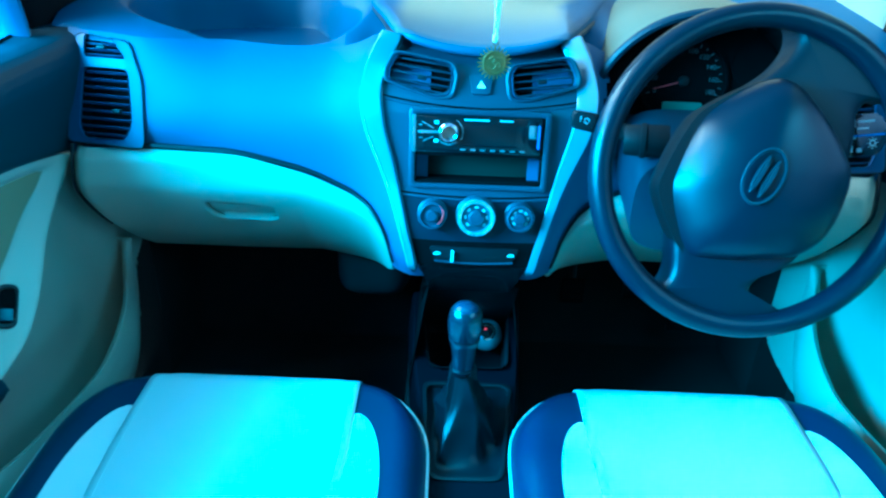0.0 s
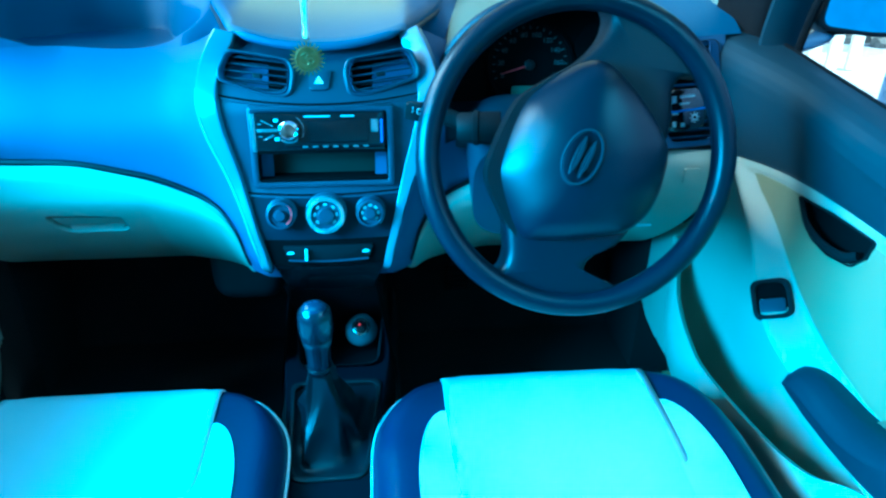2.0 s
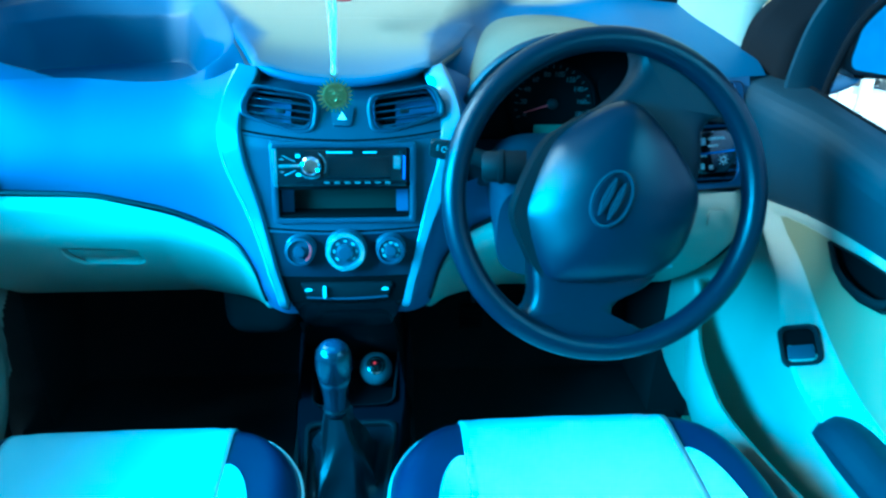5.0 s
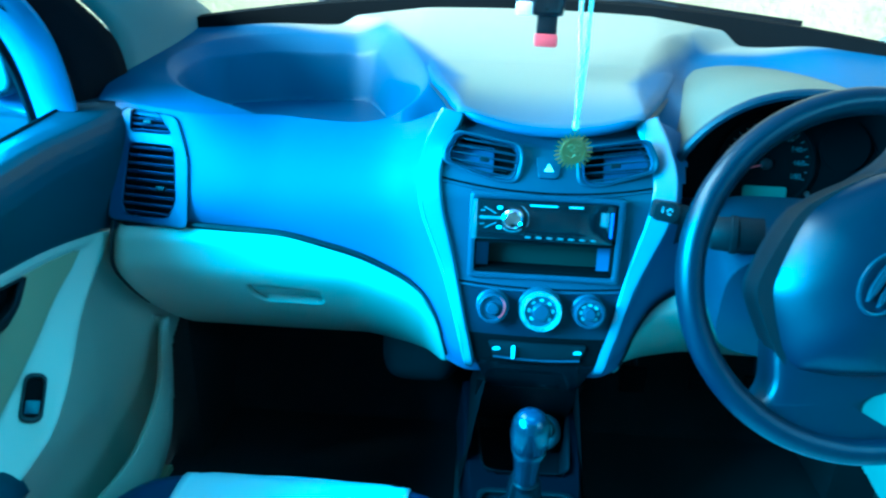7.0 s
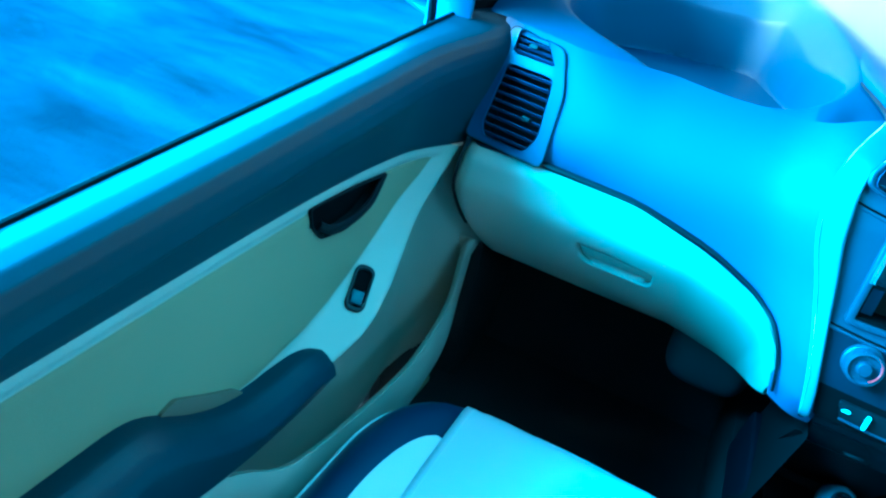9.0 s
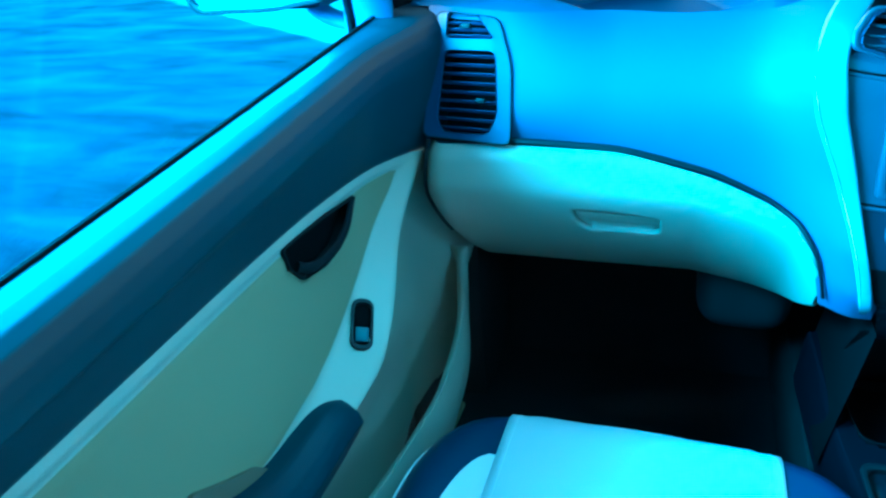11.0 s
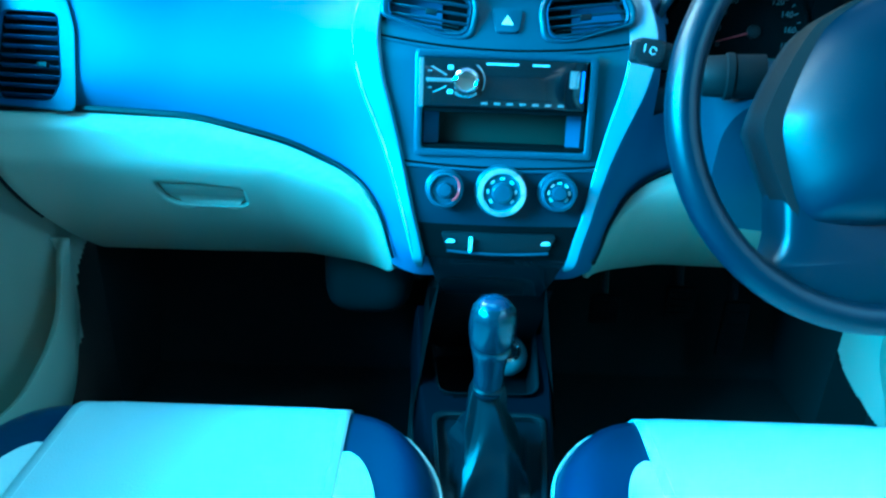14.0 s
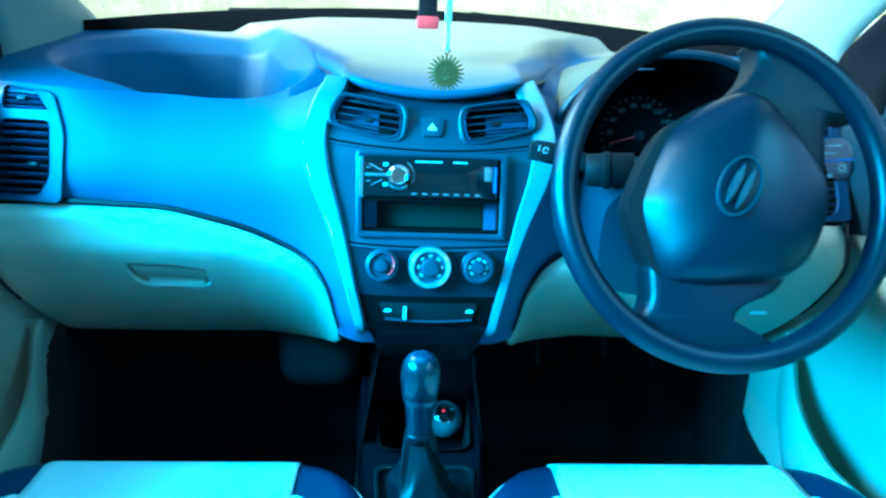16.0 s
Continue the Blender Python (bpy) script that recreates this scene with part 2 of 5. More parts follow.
def thing(name, at, label, category, group="", kind=""):
    ob = new(name)
    ob.empty_display_size = 0.05
    ob.matrix_basis = Matrix.Translation(at)
    return tagged(ob, label, category, group, kind)


def solid(ob, thickness, offset=-1.0):
    m = ob.modifiers.new("thickness", "SOLIDIFY")
    m.thickness, m.offset = thickness, offset
    return ob


def grid(fn, nu, nv, keep=None, bm=None):
    """A sheet from fn(u, v), u and v from 0 to 1; keep(point) drops faces where it is false."""
    bm = bm or bmesh.new()
    vs = [[bm.verts.new(fn(i / nu, j / nv)) for j in range(nv + 1)] for i in range(nu + 1)]
    for i in range(nu):
        for j in range(nv):
            q = (vs[i][j], vs[i + 1][j], vs[i + 1][j + 1], vs[i][j + 1])
            if keep is None or keep(sum((v.co for v in q), Vector()) / 4):
                bm.faces.new(q)
    bmesh.ops.delete(bm, geom=[v for v in bm.verts if not v.link_faces], context="VERTS")
    return bm


def box(x0, x1, y0, y1, z0, z1, bevel=0.0, m=None, bm=None, seg=2):
    bm = bm or bmesh.new()
    r = bmesh.ops.create_cube(bm, size=1)
    vs = r["verts"]
    for v in vs:
        v.co = Vector(((x0 + x1) / 2 + v.co.x * (x1 - x0), (y0 + y1) / 2 + v.co.y * (y1 - y0), (z0 + z1) / 2 + v.co.z * (z1 - z0)))
    if m:
        bmesh.ops.transform(bm, matrix=m, verts=vs)
    if bevel:
        es = list({e for v in vs for e in v.link_edges})
        bmesh.ops.bevel(bm, geom=es, offset=bevel, segments=seg, profile=0.6, affect="EDGES")
    return bm


def plate(outline, depth, m, bevel=0.0, bm=None, seg=2):
    """A flat piece with that outline in m's x and y, its front at z = 0 and its back at -depth."""
    bm = bm or bmesh.new()
    front = [bm.verts.new(m @ Vector((x, y, 0))) for x, y in outline]
    back = [bm.verts.new(m @ Vector((x, y, -depth))) for x, y in outline]
    f = bm.faces.new(front)
    bm.faces.new(back[::-1])
    n = len(outline)
    for i in range(n):
        bm.faces.new((front[i], back[i], back[(i + 1) % n], front[(i + 1) % n]))
    if bevel:
        bmesh.ops.bevel(bm, geom=list(f.edges), offset=bevel, segments=seg, profile=0.6, affect="EDGES")
    return bm


def ring(outer, inner, depth, m, bm=None, sloped=False):
    """A frame between two outlines of the same count; sloped: rising evenly from its outer edge to its inner one."""
    bm = bm or bmesh.new()
    n = len(outer)
    rows = []
    mid = [([(a * 0.8 + c * 0.2, b * 0.8 + d * 0.2) for (a, b), (c, d) in zip(outer, inner)], 0), ([(a * 0.2 + c * 0.8, b * 0.2 + d * 0.8) for (a, b), (c, d) in zip(outer, inner)], 0)]
    if sloped:
        mid = [([(a * 0.25 + c * 0.75, b * 0.25 + d * 0.75) for (a, b), (c, d) in zip(outer, inner)], 0)]
    for o, z in ((outer, -depth), (outer, -depth * 0.9 if sloped else -0.0012), *mid, (inner, -0.0012), (inner, -depth)):
        rows.append([bm.verts.new(m @ Vector((x, y, z))) for x, y in o])
    for a, b in zip(rows, rows[1:] + rows[:1]):
        for i in range(n):
            bm.faces.new((a[i], a[(i + 1) % n], b[(i + 1) % n], b[i]))
    return bm


def rounded(w, h, r, cx=0.0, cy=0.0, n=5):
    """Outline of a rounded rectangle, w by h."""
    pts = []
    for k, (sx, sy) in enumerate(((1, 1), (-1, 1), (-1, -1), (1, -1))):
        for i in range(n + 1):
            a = radians(90 * k + 90 * i / n)
            pts.append((cx + sx * (w / 2 - r) + r * math.cos(a), cy + sy * (h / 2 - r) + r * math.sin(a)))
    return pts


def round_corners(poly, r, n=5):
    """The polygon with its corners rounded."""
    out, c = [], len(poly)
    for i in range(c):
        p, a, b = (Vector((*poly[k % c], 0)) for k in (i, i - 1, i + 1))
        d1, d2 = (a - p), (b - p)
        k = min(r, d1.length * 0.45, d2.length * 0.45)
        s, e = p + d1.normalized() * k, p + d2.normalized() * k
        for j in range(n + 1):
            t = j / n
            q = s * (1 - t) ** 2 + p * 2 * t * (1 - t) + e * t * t
            out.append((q.x, q.y))
    return out


def circle(r, n=28, cx=0.0, cy=0.0):
    return [(cx + r * math.cos(2 * math.pi * i / n), cy + r * math.sin(2 * math.pi * i / n)) for i in range(n)]


def lathe(profile, m, n=28, bm=None):
    """Turned shape: profile rows (radius, height) about m's z axis."""
    bm = bm or bmesh.new()
    rows = []
    for r, h in profile:
        rows.append([bm.verts.new(m @ Vector((r * math.cos(2 * math.pi * i / n), r * math.sin(2 * math.pi * i / n), h))) for i in range(n)])
    for a, b in zip(rows, rows[1:]):
        for i in range(n):
            bm.faces.new((a[i], a[(i + 1) % n], b[(i + 1) % n], b[i]))
    bm.faces.new(rows[0][::-1])
    bm.faces.new(rows[-1])
    return bm


def tube(pts, radius, n=8, closed=False, flat=(1.0, 1.0), up=(0, 0, 1), bm=None):
    """A sweep along pts; radius a number or a function of 0..1; flat scales the section."""
    bm = bm or bmesh.new()
    pts = [Vector(p) for p in pts]
    c, rows = len(pts), []
    for i, p in enumerate(pts):
        a = pts[i - 1] if (i or closed) else p
        b = pts[(i + 1) % c] if (i < c - 1 or closed) else p
        d = (b - a).normalized()
        s = d.cross(Vector(up)).normalized()
        t = s.cross(d).normalized()
        r = radius(i / (c - 1)) if callable(radius) else radius
        rows.append([bm.verts.new(p + s * (r * flat[0] * math.cos(2 * math.pi * k / n)) + t * (r * flat[1] * math.sin(2 * math.pi * k / n))) for k in range(n)])
    for a, b in zip(rows, rows[1:] + (rows[:1] if closed else [])):
        for k in range(n):
            bm.faces.new((a[k], a[(k + 1) % n], b[(k + 1) % n], b[k]))
    if not closed:
        bm.faces.new(rows[0][::-1])
        bm.faces.new(rows[-1])
    return bm


def curve(knots, n):
    """Points along a smooth line through the knots."""
    ks = [Vector(k) for k in knots]
    ks = [ks[0] * 2 - ks[1]] + ks + [ks[-1] * 2 - ks[-2]]
    out, spans = [], len(ks) - 3
    for i in range(n + 1):
        s = min(i / n * spans, spans - 1e-6)
        k, t = int(s), s - int(s)
        p0, p1, p2, p3 = ks[k:k + 4]
        out.append(0.5 * (2 * p1 + (p2 - p0) * t + (2 * p0 - 5 * p1 + 4 * p2 - p3) * t ** 2 + (3 * p1 - p0 - 3 * p2 + p3) * t ** 3))
    return out


def inter(x, table):
    """Smooth value of a table of (x, value) rows in rising x."""
    if x <= table[0][0]:
        return table[0][1]
    for (a, va), (b, vb) in zip(table, table[1:]):
        if x <= b:
            t = (x - a) / (b - a)
            return va + (vb - va) * t
    return table[-1][1]


def soft(x, table, w=0.02):
    return sum(inter(x + w * k, table) for k in (-1, -0.5, 0, 0.5, 1)) / 5


def step(a, b, x):
    t = max(0.0, min(1.0, (x - a) / (b - a)))
    return t * t * (3 - 2 * t)


def axes(origin, x, y):
    """A pose with those x and y directions (y made square to x)."""
    x = Vector(x).normalized()
    z = x.cross(Vector(y)).normalized()
    y = z.cross(x)
    return Matrix.Translation(origin) @ Matrix((x, y, z)).transposed().to_4x4()


def inside(poly, x, y):
    hit, n = False, len(poly)
    for i in range(n):
        (x1, y1), (x2, y2) = poly[i], poly[i - 1]
        if (y1 > y) != (y2 > y) and x < (x2 - x1) * (y - y1) / (y2 - y1) + x1:
            hit = not hit
    return hit

# ---- outside ----
tagged(part("ground", grid(lambda u, v: Vector((-150 + 300 * u, -150 + 300 * v, -0.28)), 24, 24), CONCRETE), "weathered grey concrete yard, partly in shade", "ground", kind="structure")
# Made-up height: the unseen upper part throws shade over the left yard
tagged(part("wall_east", box(1.60, 1.90, -9.0, 2.02, -0.28, 17.0, 0.01), PLASTER), "rough blue-grey plaster wall beside the car, raised out of sight to shade the yard", "wall", kind="structure")
# Made-up height: the unseen upper part sends warm light onto the dash
tagged(part("wall_north", box(-9.0, 14.0, 9.0, 9.4, -0.28, 7.5, 0.02), STONE), "sunlit pale stone wall across the yard, raised out of sight as a reflector", "wall", kind="structure")

rng = random.Random(5)
for i in range(9):
    x, y, r = 3.86 + rng.uniform(-0.16, 0.22), 5.55 + rng.uniform(-0.35, 0.35), rng.uniform(0.07, 0.16)
    bm = bmesh.new()
    bmesh.ops.create_icosphere(bm, subdivisions=2, radius=r)
    for v in bm.verts:
        v.co *= 0.82 + 0.30 * rng.random()
        v.co.z *= 0.75
    bmesh.ops.translate(bm, verts=bm.verts, vec=(x, y, -0.28 + r * 0.45))
    tagged(part("stone", bm, RUBBLE, angle=10), "rough grey stone lying in the sunlit yard", "stone", "loose stones")

# slatted gate standing open across the yard
gate = thing("gate", (2.75, 4.60, -0.28), "white-painted gate of upright metal slats", "gate")
for z in (-0.16, 0.98):
    part("rail", box(2.20, 3.30, 4.585, 4.615, z, z + 0.05, 0.004), GATE_PAINT, gate)
for i in range(8):
    part("slat", box(2.22 + 0.145 * i, 2.30 + 0.145 * i, 4.555, 4.583, -0.27, 1.16, 0.005), GATE_PAINT, gate)

# ---- car shell ----
tagged(part("floor_underbody", box(-0.62, 0.62, -1.22, 1.50, -0.30, -0.031, 0.02), RUBBER), "plain black underside of the car down to the ground", "floor", kind="structure")
tagged(part("floor", box(-0.66, 0.66, -1.25, 1.52, -0.03, 0.0), CARPET), "black carpeted car floor", "floor", kind="structure")
tagged(part("floor_tunnel", box(-0.10, 0.10, 0.25, 1.50, 0.001, 0.17, 0.03), CARPET), "black carpeted transmission tunnel", "floor", kind="structure")
tagged(part("wall_firewall", grid(lambda u, v: Vector((-0.66 + 1.32 * u, 1.36 + 0.14 * min(1, v * 2.2), -0.02 + 0.82 * v)), 6, 10), CARPET), "black carpeted footwell wall", "wall", kind="structure")
tagged(part("ceiling", grid(lambda u, v: Vector((-0.60 + 1.2 * u, -1.25 + 1.93 * v, 1.20 + 0.05 * (1 - (2 * u - 1) ** 2))), 12, 12), HEADLINER), "pale grey cloth headliner", "ceiling", kind="structure")
# Unseen rear walls, left without windows to block light from behind
tagged(part("wall_rear", box(-0.66, 0.66, -1.29, -1.25, 0.0, 1.25), HEADLINER), "plain windowless rear end of the cabin, unseen, shutting out light", "wall", kind="structure")
for s, nm in ((-1, "wall_west_quarter"), (1, "wall_east_quarter")):
    a, b = (s * 0.66, s * 0.69) if s > 0 else (s * 0.69, s * 0.66)
    tagged(part(nm, box(a, b, -1.25, -0.30, 0.0, 1.21), HEADLINER), "plain windowless cabin side behind the door, unseen, shutting out light", "wall", kind="structure")
for s in (-1, 1):
    a, b = (s * 0.60, s * 0.70) if s > 0 else (s * 0.70, s * 0.60)
    tagged(part("wall_kick_west" if s < 0 else "wall_kick_east", box(a, b, 1.20, 1.56, -0.03, 0.69), CARPET), "black carpeted side of the footwell", "wall", kind="structure")


for s in (-1, 1):
    a, b = (0.684, 0.70) if s > 0 else (-0.70, -0.684)
    tagged(part("wall_sill_west" if s < 0 else "wall_sill_east", box(a, b, 1.05, 1.198, -0.03, 0.40), CARPET), "black carpeted sill beside the footwell", "wall", kind="structure")


def pillar(s):
    """Windscreen pillar trim, wide at its foot, with the dark window channel behind it."""
    rear = curve([(s * 0.626, 1.16, 0.70), (s * 0.624, 1.135, 0.80), (s * 0.618, 1.065, 0.857), (s * 0.61, 0.93, 0.925), (s * 0.59, 0.72, 1.03), (s * 0.57, 0.45, 1.20)], 20)
    front = curve([(s * 0.60, 1.52, 0.74), (s * 0.60, 1.46, 0.81), (s * 0.597, 1.33, 0.865), (s * 0.585, 1.15, 0.96), (s * 0.565, 0.90, 1.09), (s * 0.54, 0.64, 1.21)], 20)

    def at(u, v):
        i = min(19, int(u * 20))
        t = u * 20 - i
        a, b = rear[i].lerp(rear[i + 1], t), front[i].lerp(front[i + 1], t)
        p = a.lerp(b, v)
        p.x -= s * 0.018 * math.sin(math.pi * v)
        return p
    ob = part("wall_pillar_west" if s < 0 else "wall_pillar_east", grid(at, 20, 8), PILLAR)
    solid(tagged(ob, "pale grey moulded windscreen pillar trim", "pillar", kind="structure"), 0.004)
    chan = grid(lambda u, v: rear[min(20, int(u * 20 + 0.5))] + Vector((s * (0.004 + 0.034 * v), -0.092 * v, -0.006 * v)), 20, 4)
    solid(tagged(part("trim_window_channel", chan, RUBBER), "black window channel along the pillar", "seal", kind="structure"), 0.012)


pillar(-1)
pillar(1)


def window_post(s):
    """Door frame post, blue-grey left and charcoal right, and its rubber at the front of the side window."""
    k = curve([(s * 0.672, 1.030, 0.690), (s * 0.668, 1.018, 0.76), (s * 0.658, 0.965, 0.85), (s * 0.640, 0.83, 0.94), (s * 0.605, 0.55, 1.12)], 24)
    tagged(part("trim_window_post", tube(k, 0.034, 10, flat=(0.30, 1.0), up=(s, 0, 0)), BODY if s < 0 else DARK_TRIM), "door frame post beside the window, blue-grey one side, charcoal the other", "door frame", kind="structure")
    tagged(part("trim_post_rubber", tube([p + Vector((s * 0.006, -0.038, -0.012)) for p in k], 0.006, 8), RUBBER), "black rubber strip along the post", "seal", kind="structure")


window_post(-1)
window_post(1)


def screen_base(x):
    return 1.50 - 0.10 * (x / 0.6) ** 2


tagged(part("window_1", grid(lambda u, v: Vector((-0.60 + 1.2 * u, 0, 0)) * (1 - 0.1 * v) + Vector((0, screen_base(-0.6 + 1.2 * u) * (1 - v) + 0.66 * v, 0.845 - 0.03 * (2 * u - 1) ** 2 + (0.37) * v)), 16, 8), GLASS), "clear raked windscreen", "windscreen", kind="structure").visible_shadow = False

def wiper(name, a, b, c):
    t = thing(name, a, "black wiper arm and blade resting on the windscreen", "wiper", "windscreen wipers")
    part("arm", tube(curve([a, Vector(a).lerp(Vector(b), 0.5) + Vector((0, 0, 0.012)), b], 8), lambda k: 0.008 - 0.003 * k, 8), BLACK, t)
    part("blade", tube(curve([Vector(b) - (Vector(c) - Vector(b)), b, c], 10), 0.009, 6, flat=(0.7, 1.3)), RUBBER, t)
    part("pivot", lathe([(0.0, -0.006), (0.014, -0.006), (0.014, 0.008), (0.006, 0.013)], Matrix.Translation(a), 14), BLACK, t, "round black pivot cap")


wiper("wiper", (0.08, 1.62, 0.845), (0.30, 1.585, 0.846), (0.50, 1.545, 0.828))
wiper("wiper", (-0.42, 1.61, 0.835), (-0.20, 1.605, 0.855), (0.0, 1.60, 0.860))

# ---- dashboard ----
dash = thing("dashboard", (0, 1.2, 0.40), "two-tone dark grey-blue and beige car dashboard", "dashboard")
SEAM = [(0.06, 0.395), (0.114, 0.405), (0.1195, 0.428), (0.124, 0.456), (0.133, 0.486), (0.152, 0.513), (0.185, 0.533), (0.247, 0.558), (0.353, 0.582), (0.473, 0.587), (0.60, 0.582)]
STACK_Y = [(0.38, 0.95), (0.41, 0.925), (0.45, 0.903), (0.50, 0.905), (0.545, 0.921), (0.568, 0.929), (0.668, 0.944), (0.69, 0.958), (0.728, 0.990), (0.745, 1.03), (0.76, 1.06)]
STACK_W = [(0.38, 0.060), (0.45, 0.079), (0.53, 0.101), (0.60, 0.121), (0.66, 0.139), (0.70, 0.141), (0.735, 0.131), (0.755, 0.116), (0.76, 0.112)]
STRIP_X = [(0.41, 0.079), (0.442, 0.084), (0.478, 0.0905), (0.53, 0.1045), (0.59, 0.123), (0.64, 0.141), (0.682, 0.1485), (0.703, 0.147), (0.733, 0.136), (0.756, 0.121)]


def stack_y(z):
    return soft(z, STACK_Y, 0.008)


def stack_w(z):
    return soft(z, STACK_W, 0.012)


def seam(ax):
    return soft(ax, SEAM, 0.02 if ax > 0.20 else 0.006)


def sweep(ax, z):
    """How much of the way the surface has come forward to the silver strip."""
    d = ax - inter(z, STRIP_X) - 0.004
    return 1.0 if d < 0 else 0.66 * math.exp(-(d / 0.040) ** 2) + 0.34 * math.exp(-(d / 0.095) ** 2)


def fascia_y(ax, z):
    y = 1.0 + 0.085 * max(0.0, (z - 0.585) / 0.135) ** 2.4 + 0.0175 * step(0.46, 0.62, ax)
    k = sweep(ax, z)
    y = y * (1 - k) + (stack_y(z) + 0.018) * k
    k = step(0.36, 0.50, ax) * step(0.575, 0.65, z)
    return y * (1 - k) + (1.0245 + 0.46 * (z - 0.652) + 0.14 * (ax - 0.537)) * k


def fascia_top(ax):
    return soft(ax, [(0.06, 0.752), (0.135, 0.752), (0.20, 0.722), (0.30, 0.718), (0.49, 0.728), (0.60, 0.735)], 0.02)


HOOD_X, HOOD_W = 0.324, 0.160


def hood_z(x, grow=0.0):
    """Height of the arch over the instruments."""
    k = min(1.0, abs(x - HOOD_X) / (HOOD_W + grow))
    return 0.62 + (0.174 + grow) * (1 - k ** 2.5) ** (1 / 2.1)


def in_hood(x, z):
    return abs(x - HOOD_X) < HOOD_W - 0.004 and 0.605 < z < hood_z(x) - 0.002


def end_shapes(s):
    """Pose and outlines of the corner panel and of its two air vents."""
    m = axes((s * 0.537, 1.022, 0.652), (1, s * 0.14, 0), (0, 0.46, 1)) @ Matrix.Translation((0, 0, 0.0015))
    shapes = [round_corners([(-0.062, -0.074), (0.060, -0.076), (0.048, 0.02), (0.024, 0.076), (-0.060, 0.084)], 0.012),
              round_corners([(-0.043, 0.036), (0.026, 0.036), (0.039, -0.04), (0.030, -0.066), (-0.034, -0.066), (-0.043, -0.05)], 0.010),
              round_corners([(-0.045, 0.082), (-0.004, 0.080), (0.022, 0.050), (-0.043, 0.050)], 0.007)]
    if s > 0:
        shapes = [[(-x, y) for x, y in o[::-1]] for o in shapes]
    return m, shapes


def fascia(s, name):
    em, (eo, *_) = end_shapes(s)
    eo = [(x * 0.80 + s * 0.004, y * 0.90 + 0.002) for x, y in eo]

    def at(u, v):
        ax = 0.07 + 0.535 * u
        low = max(0.412, seam(ax) - 0.022)
        z = low + (fascia_top(ax) - low) * v
        return Vector((s * ax, fascia_y(ax, z), z))

    def keep(p):
        q = em.inverted() @ p
        return not (s > 0 and in_hood(p.x, p.z)) and not (inside(eo, q.x, q.y) and abs(q.z) < 0.04)
    return part(name, grid(at, 96, 64, keep), DASH, dash)


fascia(-1, "passenger_fascia")
fascia(1, "driver_fascia")

# tray sunk into the dash top, round-cornered
TRAY = round_corners([(-0.585, 1.20), (-0.560, 1.292), (-0.43, 1.362), (-0.31, 1.388), (-0.245, 1.362), (-0.160, 1.14), (-0.200, 1.080), (-0.34, 1.070), (-0.485, 1.082), (-0.55, 1.125)], 0.045, 6)


def tray_depth(x, y):
    """How far inside the tray's mouth, in metres (0 outside)."""
    if not inside(TRAY, x, y):
        return 0.0
    p, best = Vector((x, y)), 1.0
    for i in range(len(TRAY)):
        a, b = Vector(TRAY[i - 1]), Vector(TRAY[i])
        d = b - a
        t = max(0, min(1, (p - a).dot(d) / max(1e-9, d.length_squared)))
        best = min(best, (p - a - d * t).length)
    return best


def hump_w(y, x=0.0):
    """Half width of the raised plateau; on the passenger side it reaches the tray."""
    w = soft(y, [(0.98, 0.121), (1.03, 0.117), (1.08, 0.120), (1.14, 0.131), (1.25, 0.152), (1.33, 0.183), (1.38, 0.215), (1.415, 0.27), (1.435, 0.37), (1.455, 0.54), (1.475, 0.575)], 0.008)
    return max(w, 0.158 + 0.385 * (y - 1.14)) if x < 0 else w


def hump_z(x, y):
    return 0.751 + 0.195 * (y - 1.0) - 0.085 * max(0.0, abs(x) - 0.20) ** 1.0 + 0.014 * (abs(x) / 0.12) ** 2 * (1 - step(1.0, 1.16, y))


def hump_front(x):
    return 0.985 + 0.050 * (abs(x) / 0.165) ** 2.2


def pad_front(x):
    ax = abs(x)
    f = fascia_y(max(ax, 0.14), fascia_top(max(ax, 0.14)))
    return f - 0.001 + (0.035 * step(0.165, 0.30, x) * (1 - step(0.36, 0.49, x)) if x > 0 else 0)


def pad_z(x, y):
    ax = abs(x)
    f = pad_front(x)
    t = fascia_top(max(ax, 0.20)) - 0.001
    base = t + 0.225 * (y - f) + 0.013 * (1 - math.exp(-(y - f) / 0.03)) - 0.012 * step(0.35, 0.62, ax) * step(1.1, 1.5, y)
    if ax < 0.2:
        base -= 0.012 * (1 - step(0.15, 0.2, ax)) * (1 - step(1.05, 1.2, y))
    w = hump_w(y, x)
    k = (1 - step(w, w + 0.075, ax)) * step(1.06, 1.20, y)
    base += (hump_z(math.copysign(min(ax, w), x), y) - 0.004 * (1 - step(1.12, 1.24, y)) - base) * k
    if ax < w + 0.004:
        base = min(base, hump_z(x, y) - 0.005 * (1 - step(1.12, 1.24, y)))
    base += 0.012 * step(1.37, 1.50, y)
    d = tray_depth(x, y)
    if d:
        c = 0.005 + 0.030 * step(1.10, 1.22, y) * (0.4 + 0.6 * step(-0.60, -0.50, x))
        base -= min(max(0.0, base - 0.694), 0.62 * max(0.0, math.sqrt(d * d + 0.004 ** 2) - 0.004) + 5.0 * max(0.0, d - c))
    return base


def pad(u, v):
    x = -0.632 + 1.264 * u
    f, b = pad_front(x), screen_base(x) - 0.02
    y = f + (b - f) * v
    return Vector((x, y, pad_z(x, y)))


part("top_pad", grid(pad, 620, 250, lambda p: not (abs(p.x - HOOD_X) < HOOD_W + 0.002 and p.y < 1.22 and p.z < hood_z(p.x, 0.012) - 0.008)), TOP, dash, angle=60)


def tongue_w(s, y):
    """Half width of the centre pad's overhanging edge, on the driver's or the passenger's side."""
    return 0.120 + (0.385 if s > 0 else 0.325) * max(0.0, y - 1.010)


